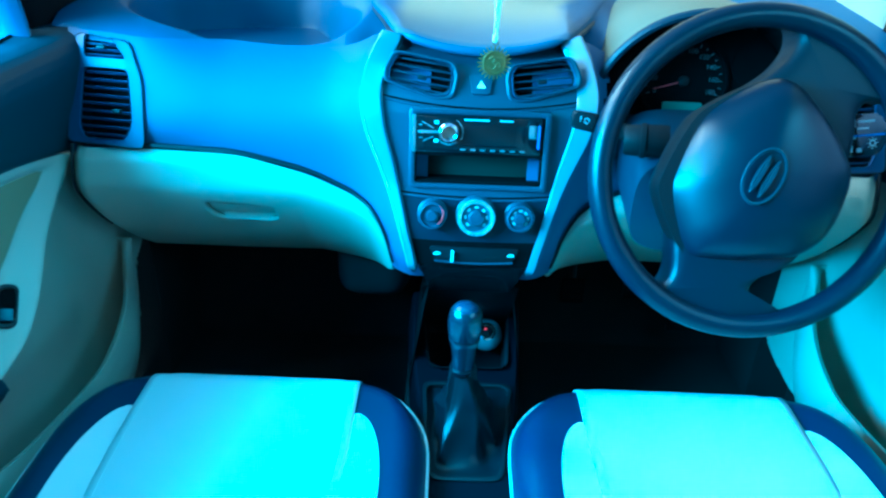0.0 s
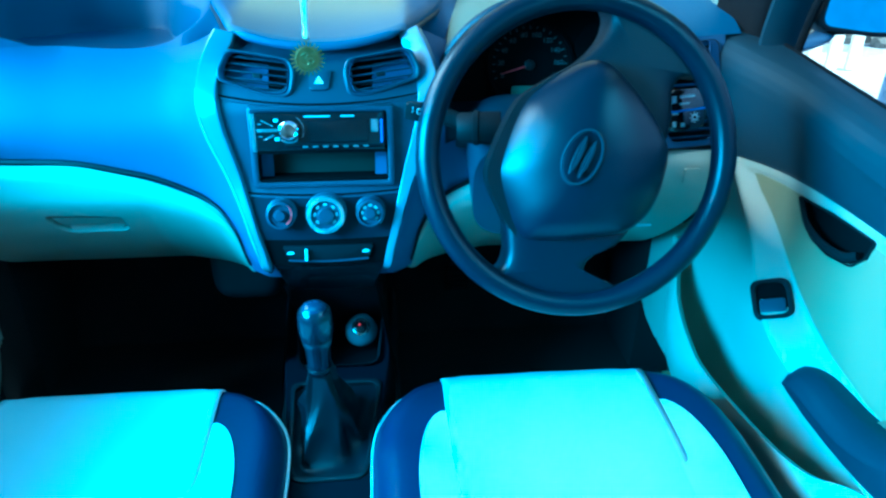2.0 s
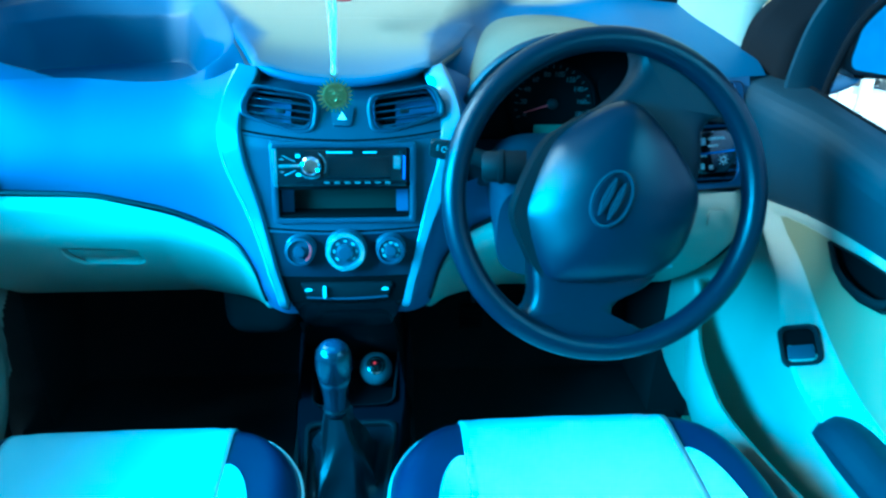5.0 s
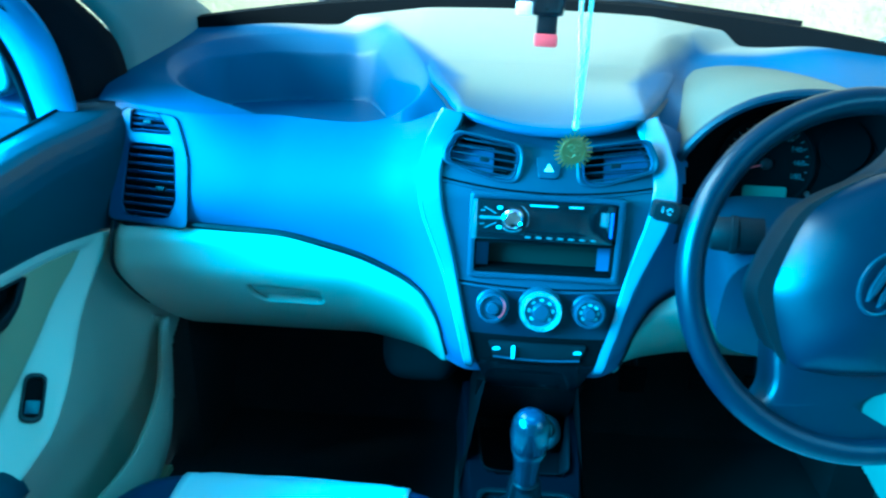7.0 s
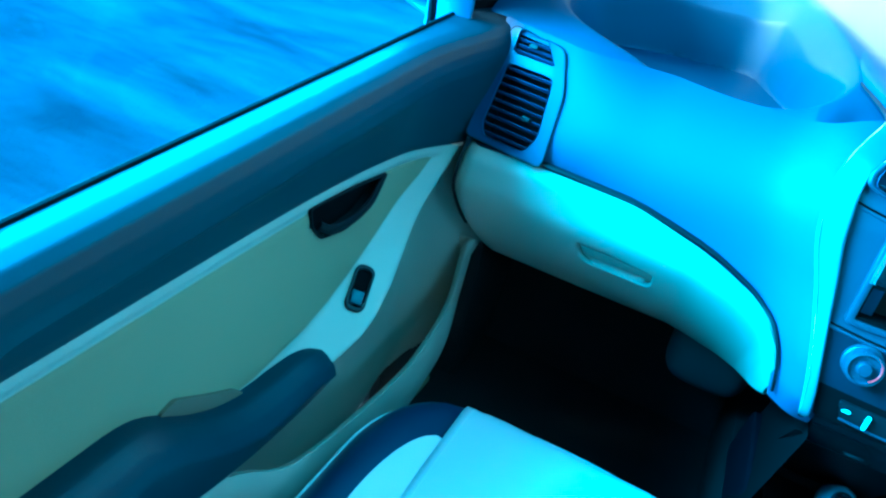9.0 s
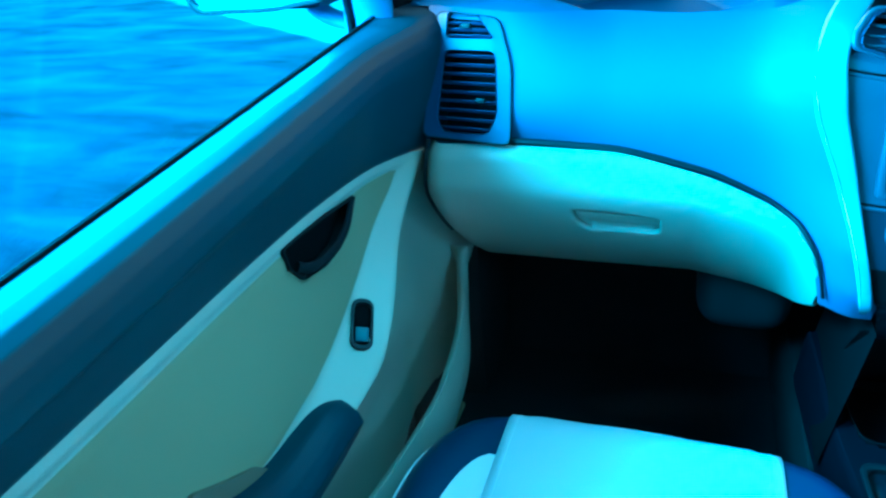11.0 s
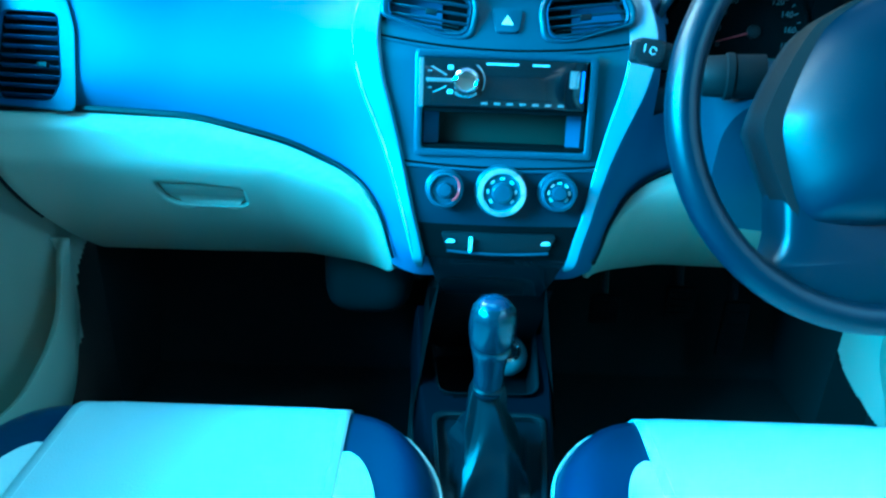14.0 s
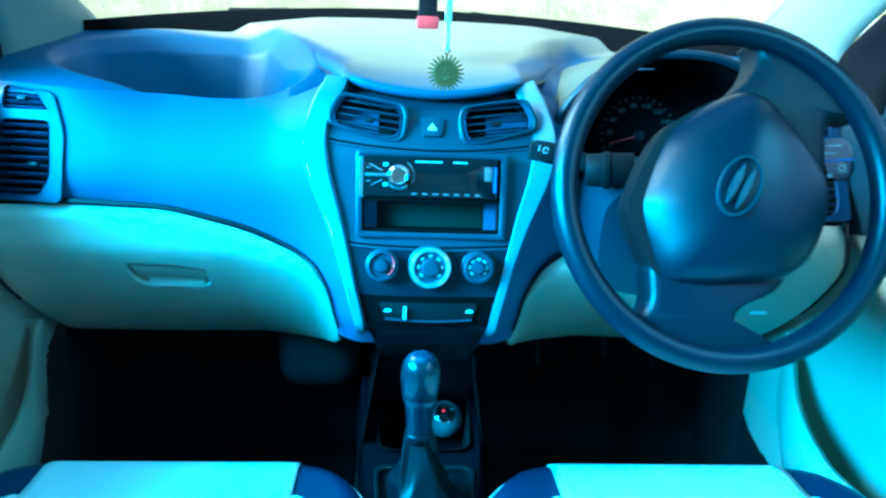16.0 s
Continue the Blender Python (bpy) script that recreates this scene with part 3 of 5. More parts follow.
def tongue_z(x, y):
    w = hump_w(y, x)
    return hump_z(math.copysign(min(abs(x), w), x), y) - 0.24 * max(0.0, abs(x) - w)


def tongue(u, v):
    k = 2 * u - 1
    f = hump_front(k * 0.12)
    y = f + (1.31 - f) * v
    x = math.copysign(tongue_w(k, y) * min(1, abs(k) / 0.94), k)
    z = tongue_z(x, y)
    if v < 0.03:
        z -= 0.006 * (1 - v / 0.03) ** 2
    over = max(0.0, abs(k) - 0.94) / 0.06
    z -= 0.003 * step(0.86, 0.95, abs(k)) + 0.010 * over + 0.016 * step(1.20, 1.31, y)
    return Vector((x + math.copysign(0.002 * over, k), y, z))


part("centre_pad", grid(tongue, 90, 130), TOP, dash, "raised pad in the middle of the dash top, windscreen light painted pale on it", angle=60)

def cowl(u, v):
    x = -0.63 + 1.26 * u
    top = 0.864 - 0.046 * (x / 0.6) ** 2
    if v < 0.25:
        return Vector((x, screen_base(x) - 0.050 + 0.006 * v, top - 0.090 * (1 - v / 0.25)))
    k = (v - 0.25) / 0.75
    return Vector((x, screen_base(x) - 0.048 + 0.17 * k, top + 0.010 * math.sin(math.pi * min(1, k * 1.6)) - 0.03 * k))


solid(tagged(part("trim_cowl", grid(cowl, 40, 16), MATT), "black plastic cowl at the foot of the windscreen", "cowl", kind="structure"), 0.004)

# dark lip under the tongue and the vent shelf behind the stack
# Dark tubes paint the shadow along the pad's overhanging edge
for s in (-1, 1):
    ys = [1.012 + (0.235 if s > 0 else 0.13) * i / 30 for i in range(31)]
    part("pad_edge_shadow", tube([(s * (tongue_w(s, y) + 0.003), y, tongue_z(s * tongue_w(s, y), y) - 0.013) for y in ys], lambda k: 0.0042 * (1 - 0.6 * k), 8), SHROUD, dash, "dark tube painting the shadow under the overhanging pad edge")
LIP = [-0.110 + 0.220 * i / 30 for i in range(31)]
part("vent_lip", grid(lambda u, v: Vector((-0.112 + 0.224 * u, hump_front(-0.112 + 0.224 * u) + 0.003 + 0.06 * v, hump_z(-0.112 + 0.224 * u, hump_front(-0.112 + 0.224 * u)) - 0.008 - 0.018 * v ** 0.5)), 24, 6), BLACK, dash)
part("pad_lip", tube([(x, hump_front(x) - 0.0015, hump_z(x, hump_front(x)) - 0.0066) for x in LIP], lambda k: 0.0064 * min(1, 0.35 + 10 * min(k, 1 - k)), 12), PAD, dash, "blue-grey rolled front lip of the centre pad")

# ---- centre stack ----


def slope(z, x=0.0, lift=0.0):
    """Pose on the face of the stack at that height, its z axis towards the driver."""
    d = Vector((0, stack_y(z + 0.01) - stack_y(z - 0.01), 0.02))
    m = axes((x, stack_y(z), z), (1, 0, 0), d)
    return m @ Matrix.Translation((0, 0, lift))


BAY = slope(0.618)
VENTS = [axes((s * 0.081, 0.966, 0.712), (1, s * 0.10, s * 0.11), (0, 0.35, 1)) for s in (-1, 1)]
VENT_SHAPE = [round_corners([(-0.037, 0.0225), (0.034, 0.0195), (0.041, 0.006), (0.040, -0.0215), (0.019, -0.0250), (-0.043, -0.0135), (-0.0455, -0.002)], 0.0095)]
VENT_SHAPE.append([(-x, y) for x, y in VENT_SHAPE[0][::-1]])


def stack_open(p):
    q = BAY.inverted() @ p
    if abs(q.x) < 0.089 and -0.047 < q.y < 0.048:
        return False
    for m, o in zip(VENTS, VENT_SHAPE):
        q = m.inverted() @ p
        if inside([(a * 0.93, b * 0.93) for a, b in o], q.x, q.y):
            return False
    return True


def stack_at(u, v):
    z = 0.452 + 0.296 * v
    w = stack_w(z)
    x = -w + 2 * w * u
    return Vector((x, stack_y(z) + 0.012 * (x / 0.15) ** 2, z))


centre = part("centre_panel", grid(stack_at, 90, 110, lambda p: p.z > 0.5525 and stack_open(p)), STACK, dash, "dark grey-blue centre panel between silver strips")
part("climate_panel", grid(lambda u, v: stack_at(u, 0.1365 + 0.2035 * v), 70, 30), CLIMATE, dash, "near-black heater control panel")

part("lower_face", grid(lambda u, v: stack_at(u, 0.1365 * v), 60, 16), MATT, dash, "near-black lower end of the centre panel")
part("stack_foot", grid(lambda u, v: Vector(((2 * u - 1) * (stack_w(0.385 + 0.068 * v) - 0.002), stack_y(0.385 + 0.068 * v) + 0.003, 0.385 + 0.068 * v)), 10, 10), GLOSS, dash, "glossy black foot of the centre stack")


def strip(s):
    """Flat tapering band with softened edges, from under the dash pad down to the foot of the stack."""
    def rise(z):
        return stack_y(min(z, 0.718)) + 0.70 * max(0.0, z - 0.718)

    def at(u, v):
        z = 0.755 - 0.320 * u
        x = soft(z, STRIP_X, 0.012)
        dx = (soft(z - 0.004, STRIP_X, 0.012) - soft(z + 0.004, STRIP_X, 0.012)) * s
        p = Vector((s * x - 0.002, rise(z) + 0.012 * (x / 0.15) ** 2 - 0.003 + 0.012 * step(0.452, 0.432, z), z))
        d = Vector((dx, rise(z - 0.004) - rise(z + 0.004), -0.008)).normalized()
        nn = Vector((-0.20, -1, 0.05))
        nn = (nn - d * nn.dot(d)).normalized()
        side = d.cross(nn)
        w = (0.0150 - 0.0094 * step(0.20, 0.80, u)) * min(1.0, 0.55 + (1 - u) * 9)
        k = 2 * v - 1
        out = 1.0 if abs(k) < 0.84 else 1.0 - ((abs(k) - 0.84) / 0.16) ** 2
        return p + side * (w * max(-1.0, min(1.0, k / 0.94))) + nn * (0.0065 * out - 0.0015 + 0.0006 * (1 - k * k) - (0.010 if abs(k) > 0.97 else 0.0))
    band = part("silver_strip", grid(at, 60, 34), SILVER, dash, "curved satin silver trim strip", angle=60)
    # Highlight of the lit outer edge, added as a bright bead on this side
    if s < 0:
        part("edge_glint_bead", tube([at(0.20 + 0.76 * i / 40, 0.94) + Vector((0, -0.0004, 0)) for i in range(41)], lambda k: 0.0019 * min(1.0, 0.2 + 5 * k, 0.2 + 5 * (1 - k)), 8), EDGE, band, "bright bead painting the glint on the strip's edge")


strip(-1)
strip(1)


def grille(name, m, outline, depth, slats, tilt, parent, tab, frame_mat, slat_mat, half, grow=1.03):
    """An air vent: frame, dark duct behind it, tilted slats and a tab."""
    v = part(name, ring([(a * grow, b * grow) for a, b in outline], outline, 0.004, m, sloped=True), frame_mat, parent, angle=60)
    duct = bmesh.new()
    a = [duct.verts.new(m @ Vector((x * 1.02, y * 1.02, -0.004))) for x, y in outline]
    b = [duct.verts.new(m @ Vector((x, y, -depth))) for x, y in outline]
    n = len(outline)
    for i in range(n):
        duct.faces.new((a[i], a[(i + 1) % n], b[(i + 1) % n], b[i]))
    duct.faces.new(b)
    part("duct", duct, MATT, v)
    ys = [p[1] for p in outline]
    lo, hi = min(ys), max(ys)
    for i in range(slats):
        y = lo + (hi - lo) * (i + 0.5) / slats
        xs = []
        for (x1, y1), (x2, y2) in zip(outline, outline[1:] + outline[:1]):
            if (y1 - y) * (y2 - y) < 0:
                xs.append(x1 + (x2 - x1) * (y - y1) / (y2 - y1))
        if len(xs) < 2:
            continue
        x0, x1 = min(xs), max(xs)
        part("slat", box(x0, x1, -half, half, -0.0006, 0.0006, 0.0003, m @ Matrix.Translation((0, y, -0.008)) @ Matrix.Rotation(radians(tilt), 4, "X"), seg=1), slat_mat, v)
    part("tab", box(-0.006, 0.006, -0.003, 0.003, -0.002, 0.004, 0.001, m @ Matrix.Translation((tab[0], tab[1], -0.004))), BLACK, v)
    return v


for m, o in zip(VENTS, VENT_SHAPE):
    flare = bmesh.new()
    loops = [[flare.verts.new(m @ Vector((x * kx, y * ky, z))) for x, y in o] for kx, ky, z in ((1.22, 1.20, -0.003), (1.19, 1.17, 0.0014), (1.11, 1.10, 0.0016), (1.03, 1.03, -0.0015), (0.99, 0.99, -0.005))]
    for a, b in zip(loops, loops[1:]):
        for i in range(len(o)):
            flare.faces.new((a[i], a[(i + 1) % len(o)], b[(i + 1) % len(o)], b[i]))
    part("vent_flare", flare, STACK, dash, "flared surround of the centre vent", angle=75)
    # Frame in lighter dash blue paints the lit rim of the dark vent
    v = grille("centre_vent", m @ Matrix.Translation((0, 0, 0.0015)), o, 0.03, 5, 66, dash, (0.0, -0.004), DASH, STACK, 0.0019)
    for y in (-0.0135, 0.0105):
        part("rib", box(-0.030, 0.030, -0.0006, 0.0006, -0.004, -0.0005, m=m @ Matrix.Translation((0, y, -0.010))), BLACK, v)

# moulded lines across the centre panel
for z0, dip, hw in ((0.6835, 0.010, 0.137), (0.5555, 0.003, 0.108)):
    line = []
    for i in range(41):
        x = -hw + 2 * hw * i / 40
        z = z0 - dip * (1 - (x / hw) ** 2)
        line.append(Vector((x, stack_y(z) + 0.012 * (x / 0.15) ** 2 - 0.0006, z)))
    part("panel_line", tube(line, 0.0012, 6), MATT, centre)
    part("panel_ridge", tube([p + Vector((0, -0.0012, -0.0032)) for p in line], 0.0022, 6), STACK, centre)

# hazard switch
hz = slope(0.70, -0.001, 0.004)
hazard = part("hazard_switch", plate(round_corners([(-0.016, 0.014), (0.016, 0.014), (0.012, -0.014), (-0.012, -0.014)], 0.004), 0.008, hz, 0.0012), STACK, dash)
part("triangle", plate([(-0.0062, -0.006), (0.0062, -0.006), (0, 0.005)], 0.0006, hz @ Matrix.Translation((0, 0, 0.0008))), WHITE, hazard, "white warning triangle")

# radio bay
bezel = part("radio_bezel", ring(rounded(0.192, 0.110, 0.004, 0, 0, 2), rounded(0.176, 0.096, 0.003, 0, 0, 2), 0.012, BAY @ Matrix.Translation((0, 0, 0.005))), STACK, dash, "dark rectangular radio surround")
pocket = bmesh.new()
box(-0.0885, -0.086, -0.046, -0.002, -0.07, 0.002, m=BAY, bm=pocket)
box(0.086, 0.0885, -0.046, -0.002, -0.07, 0.002, m=BAY, bm=pocket)
box(-0.086, 0.086, -0.0475, -0.044, -0.07, 0.002, m=BAY, bm=pocket)
box(-0.086, 0.086, -0.0085, -0.004, -0.07, 0.003, m=BAY, bm=pocket)
part("storage_pocket", pocket, MATT, dash, "open storage slot under the radio")
part("pocket_back", box(-0.086, 0.086, -0.044, -0.0085, -0.038, -0.034, 0.001, m=BAY), POCKET, dash, "dull green-grey back of the slot")


radio = part("car_radio", box(-0.0875, 0.0835, -0.003, 0.0475, -0.05, 0.0075, 0.002, m=BAY), GLOSS, dash, "glossy black single-slot car radio")
part("side_trim", box(-0.0925, -0.0865, -0.004, 0.047, -0.01, 0.0062, 0.001, m=BAY), SATIN, radio, "bright metal side trim")
part("display", box(-0.027, 0.062, 0.006, 0.037, 0.0065, 0.0082, 0.0006, m=BAY), GLOSS, radio, "dark glossy display")
part("volume_knob", lathe([(0.0142, 0.006), (0.0142, 0.012), (0.0132, 0.0155), (0.0105, 0.0178), (0.0095, 0.0168), (0.0040, 0.0176), (0.001, 0.0178)], BAY @ Matrix.Translation((-0.0425, 0.0245, 0)), 28), CHROME, radio, "chrome volume knob")
for a0, a1, rr, th in ((-135, -40, 0.0165, 0.0013), (-30, 65, 0.0195, 0.0007)):
    arc = [BAY @ Vector((-0.0425 + rr * math.cos(radians(a)), 0.0245 + rr * math.sin(radians(a)), 0.0085)) for a in range(a0, a1, 8)]
    part("knob_arc", tube(arc, th, 6), SATIN, radio, "silver arc round the knob")
part("knob_bar", box(-0.0845, -0.054, 0.0225, 0.0268, 0.007, 0.0092, 0.0008, m=BAY), SATIN, radio, "silver bar beside the knob")
for (x0, y0), (x1, y1) in (((-0.079, 0.0385), (-0.063, 0.030)), ((-0.077, 0.0115), (-0.063, 0.0185)), ((-0.083, 0.0335), (-0.078, 0.0335)), ((-0.083, 0.0165), (-0.078, 0.0165))):
    part("key_line", tube([BAY @ Vector((x0, y0, 0.0080)), BAY @ Vector((x1, y1, 0.0080))], 0.0009, 6), SATIN, radio)
for x0, y0 in ((-0.062, 0.0355), (-0.062, 0.0105)):
    part("round_key", box(x0, x0 + 0.006, y0, y0 + 0.0045, 0.007, 0.0088, 0.0008, m=BAY), GREY_PRINT, radio)
for i in range(7):
    part("preset_key", box(-0.026 + i * 0.0135, -0.019 + i * 0.0135, 0.0005, 0.0032, 0.007, 0.0092, 0.0005, m=BAY), SATIN, radio)
for x0, x1 in ((-0.022, 0.012), (0.026, 0.044)):
    part("print_bar", box(x0, x1, 0.0412, 0.0434, 0.007, 0.0080, m=BAY), GREY_PRINT, radio)
part("usb_flap", box(0.066, 0.076, 0.020, 0.038, 0.007, 0.0092, 0.001, m=BAY), SATIN, radio, "pale socket flap")
part("blue_edge", box(0.0785, 0.0815, 0.006, 0.038, 0.007, 0.0086, 0.0005, m=BAY), BLUE_PRINT, radio, "blue bar at the radio's edge")


def dial(x, z, r, chrome, marks):
    m = slope(z, x, 0.0) @ Matrix.Rotation(radians(6), 4, "X")
    k = part("climate_dial", lathe([(r * 1.08, -0.004), (r * 1.08, 0.003), (r, 0.004), (r, 0.016), (r * 0.92, 0.019), (r * 0.80, 0.019), (r * 0.78, 0.0165), (r * 0.1, 0.0165)], m, 32), STACK, dash, "round climate control knob")
    part("dial_ring", lathe([(r * 0.99, 0.012), (r * 1.02, 0.015), (r * 0.97, 0.0195), (r * (0.78 if chrome else 0.82), 0.0205), (r * (0.73 if chrome else 0.76), 0.0185), (r * (0.73 if chrome else 0.76), 0.014)], m, 32), DIAL_RING if chrome else STACK, k, "silver ring" if chrome else "")
    part("grip", lathe([(r * 0.42, 0.014), (r * 0.42, 0.021), (r * 0.34, 0.0235), (r * 0.05, 0.024)], m, 24), STACK, k)
    for i in range(marks):
        a = radians(-40 + 260 * i / max(1, marks - 1))
        part("mark", box(-0.0024, 0.0024, -0.0014, 0.0014, 0, 0.0006, m=m @ Matrix.Translation((r * 0.56 * math.cos(a), r * 0.56 * math.sin(a), 0.0166)) @ Matrix.Rotation(a + 1.57, 4, "Z")), GREY_PRINT, k)


dial(-0.061, 0.530, 0.0195, False, 0)
dial(0.0, 0.529, 0.0265, True, 7)
dial(0.061, 0.530, 0.0195, False, 7)
part("dial_pointer", tube([slope(0.53, -0.061, 0.0205) @ Vector((0.0155 * math.cos(radians(a)), 0.0155 * math.sin(radians(a)), 0)) for a in range(-60, 80, 14)], 0.0011, 5), RED, dash, "thin red heat mark")

# fresh-air slider
sm = slope(0.474, 0, 0.002)
slot = part("slider_slot", plate(round_corners([(-0.064, 0.010), (0.064, 0.010), (0.056, -0.011), (0.0, -0.014), (-0.056, -0.011)], 0.006), 0.006, sm, 0.001), BLACK, dash)
part("slider_rim", tube([sm @ Vector((-0.056 + 0.112 * i / 14, -0.0115 - 0.003 * math.sin(math.pi * i / 14), 0.001)) for i in range(15)], 0.0016, 6), STACK, slot)
part("slider_tab", box(-0.0325, -0.0285, -0.011, 0.006, 0.001, 0.006, 0.001, m=sm), WHITE, slot, "white slider tab")
for x in (-0.053, 0.052):
    part("air_mark", plate(round_corners([(x - 0.005, -0.001), (x - 0.002, 0.0025), (x + 0.003, 0.0025), (x + 0.006, 0.0), (x + 0.004, -0.002), (x - 0.004, -0.002)], 0.002, 2), 0.0006, sm @ Matrix.Translation((0, 0, 0.001))), WHITE, slot)

# ---- end vents ----


def end_vent(s):
    m, (o, lower, upper) = end_shapes(s)
    bm = bmesh.new()
    for loop in (o, lower, upper):
        vs = [bm.verts.new(m @ Vector((x, y, 0.0015 if loop is not o else 0.0))) for x, y in loop]
        for a, b in zip(vs, vs[1:] + vs[:1]):
            bm.edges.new((a, b))
    bmesh.ops.triangle_fill(bm, edges=bm.edges[:], use_beauty=True, use_dissolve=False)
    panel = part("end_panel", bm, END, dash, "blue-grey corner panel with two air vents", angle=80)
    part("panel_joint", tube([m @ Vector((x, y, -0.0005)) for x, y in o], 0.0012, 5, closed=True, up=m.to_3x3() @ Vector((0, 0, 1))), BLACK, panel)
    for oo, n in ((lower, 9), (upper, 4)):
        cx = sum(p[0] for p in oo) / len(oo)
        cy = sum(p[1] for p in oo) / len(oo)
        grille("end_vent", m @ Matrix.Translation((cx, cy, 0.0030)), [((x - cx) * 0.99, (y - cy) * 0.99) for x, y in oo], 0.030, n, 62, dash, (0.018 * -s if n > 5 else 0.0, 0.0), END, END, 0.0030)


end_vent(-1)
end_vent(1)

# ---- glovebox and the driver's knee panel ----


def lower_y(z, top):
    """Bulged profile of the beige lower panels."""
    c = 0.53 - 0.62 * (0.53 - min(0.53, top - 0.024)) if top else 0.53
    if z < c:
        t = c - z
        return 0.976 + 0.56 * (math.sqrt(t * t + 0.015 ** 2) - 0.015) + 2.2 * t * t
    return 0.976 + 0.010 * min(1.2, (z - c) / 0.05) ** 1.5


def lower_bottom(ax):
    return soft(ax, [(0.110, 0.414), (0.119, 0.408), (0.124, 0.386), (0.134, 0.367), (0.155, 0.352), (0.22, 0.341), (0.40, 0.332), (0.60, 0.331)], 0.006)


def lower_end(v):
    """Outer end of the lower panels, bowed and drawn in at the foot."""
    return inter(v, [(0.0, 0.576), (0.2, 0.586), (0.45, 0.593), (0.7, 0.596), (1.0, 0.590)])


def lower_panel(s, u, v, x0=0.1195):
    ax = x0 + (lower_end(v) - x0) * u ** 1.5
    top, bot = seam(ax) - 0.007, lower_bottom(ax)
    z = bot + (top - bot) * v
    k = sweep(ax, max(z, 0.44))
    y = lower_y(z, top) - 0.042 * k
    edge = min(v, 1 - v)
    y += 0.010 * (1 - step(0.0, 0.06, edge)) + 0.012 * (1 - step(0.0, 0.10, u)) + 0.016 * max(0.0, (u - 0.970) / 0.030) ** 2.0
    return Vector((s * ax, y, z))


HANDLE_C = (-0.3545, 0.487)
PULL = round_corners([(-0.052, 0.0155), (-0.046, 0.0205), (0.047, 0.0135), (0.053, 0.006), (0.053, -0.018), (0.046, -0.0265), (-0.034, -0.0265), (-0.046, -0.013)], 0.006)
PULL = [(x * 1.10, y * 1.12) for x, y in PULL]


def handle_hole(p):
    return not inside([(x * 0.93, y * 0.90) for x, y in PULL], p.x - HANDLE_C[0], (p.z - HANDLE_C[1]) * 1.16)


glove = part("glovebox", grid(lambda u, v: lower_panel(-1, u, v), 150, 64, handle_hole), BEIGE, dash, "closed beige glovebox lid")
solid(glove, 0.004)
hm = axes((HANDLE_C[0], lower_y(HANDLE_C[1], 0) - 0.0025, HANDLE_C[1]), (1, 0, 0), (0, -0.60, 1))
gh = part("glovebox_handle", ring(PULL, [(x * 0.94, y * 0.88) for x, y in PULL], 0.006, hm), BEIGE, glove, "beige recessed finger pull")
part("pull_flap", plate(round_corners([(-0.046, 0.0135), (-0.042, 0.0172), (0.043, 0.0105), (0.052, 0.006), (0.053, -0.0045), (-0.036, -0.0035)], 0.003), 0.004, hm @ Matrix.Translation((0, 0, 0.0006)) @ Matrix.Rotation(radians(5), 4, "X"), 0.001), BEIGE, gh)
part("pull_gap", plate([(x * 0.95, y * 0.92) for x, y in PULL], 0.002, hm @ Matrix.Translation((0, 0, -0.0075))), BEIGE, gh)
part("pull_scoop", grid(lambda u, v: hm @ Vector(((-0.036 + 0.088 * u) * (1 - 0.22 * v * v), -0.006 - 0.0185 * v, -0.0095 + 0.0085 * v ** 2.2)), 12, 6), BEIGE, gh, "pale finger scoop under the flap")
knee = part("knee_panel", grid(lambda u, v: lower_panel(1, u, v, 0.116), 120, 48), BEIGE, dash, "beige panel under the steering column")
solid(knee, 0.004)
part("panel_switch", plate(round_corners([(-0.012, 0.012), (0.012, 0.012), (0.012, -0.012), (-0.012, -0.012)], 0.003), 0.004, axes((0.545, lower_y(0.545, 0) - 0.001, 0.545), (1, 0, 0), (0, 0.08, 1)) @ Matrix.Translation((0, 0, 0.008)), 0.001), BEIGE, knee, "square beige blank switch")
part("panel_latch", box(0.50, 0.525, lower_y(0.43, 0) - 0.007, lower_y(0.43, 0) + 0.002, 0.426, 0.431, 0.001), VINYL, knee)
for s in (-1, 1):
    pts = [Vector((s * ax, fascia_y(ax, seam(ax)) - 0.006, seam(ax) - 0.002)) for ax in [0.1195 + 0.475 * (i / 60) ** 1.5 for i in range(61)]]
    part("panel_gap", tube(pts, lambda k: 0.0022 + 0.0023 * step(0.1, 0.6, k), 6), BLACK, dash, "dark shadow gap along the seam")

for s in (-1, 1):
    part("end_gap", tube([Vector((s * (lower_end(k / 20) + 0.004), lower_y(lower_bottom(0.58) + (seam(0.58) - lower_bottom(0.58)) * k / 20, seam(0.58)) + 0.008, lower_bottom(0.58) + (seam(0.58) - lower_bottom(0.58)) * k / 20)) for k in range(7, 21)], 0.0024, 6), BLACK, dash, "dark gap at the end of the lower panel")

# underside that closes the dash
part("under_panel", grid(lambda u, v: Vector((-0.565 + 1.13 * u, 1.125 + 0.35 * v, 0.372 + 0.02 * v)), 12, 4), BLACK, dash)
part("stack_base", grid(lambda u, v: Vector((-0.075 + 0.15 * u, 0.95 + 0.14 * v, 0.392 - 0.17 * v)), 4, 6), BLACK, dash)
for s in (-1, 1):
    part("stack_cheek", grid(lambda u, v: Vector((s * (0.064 + 0.03 * v), 0.93 + 0.20 * u, 0.40 - 0.20 * v)), 4, 6), MATT, dash)

# heater unit in the passenger's footwell
heater = thing("heater_box", (-0.17, 1.27, 0.25), "black plastic heater housing under the dashboard", "heater")
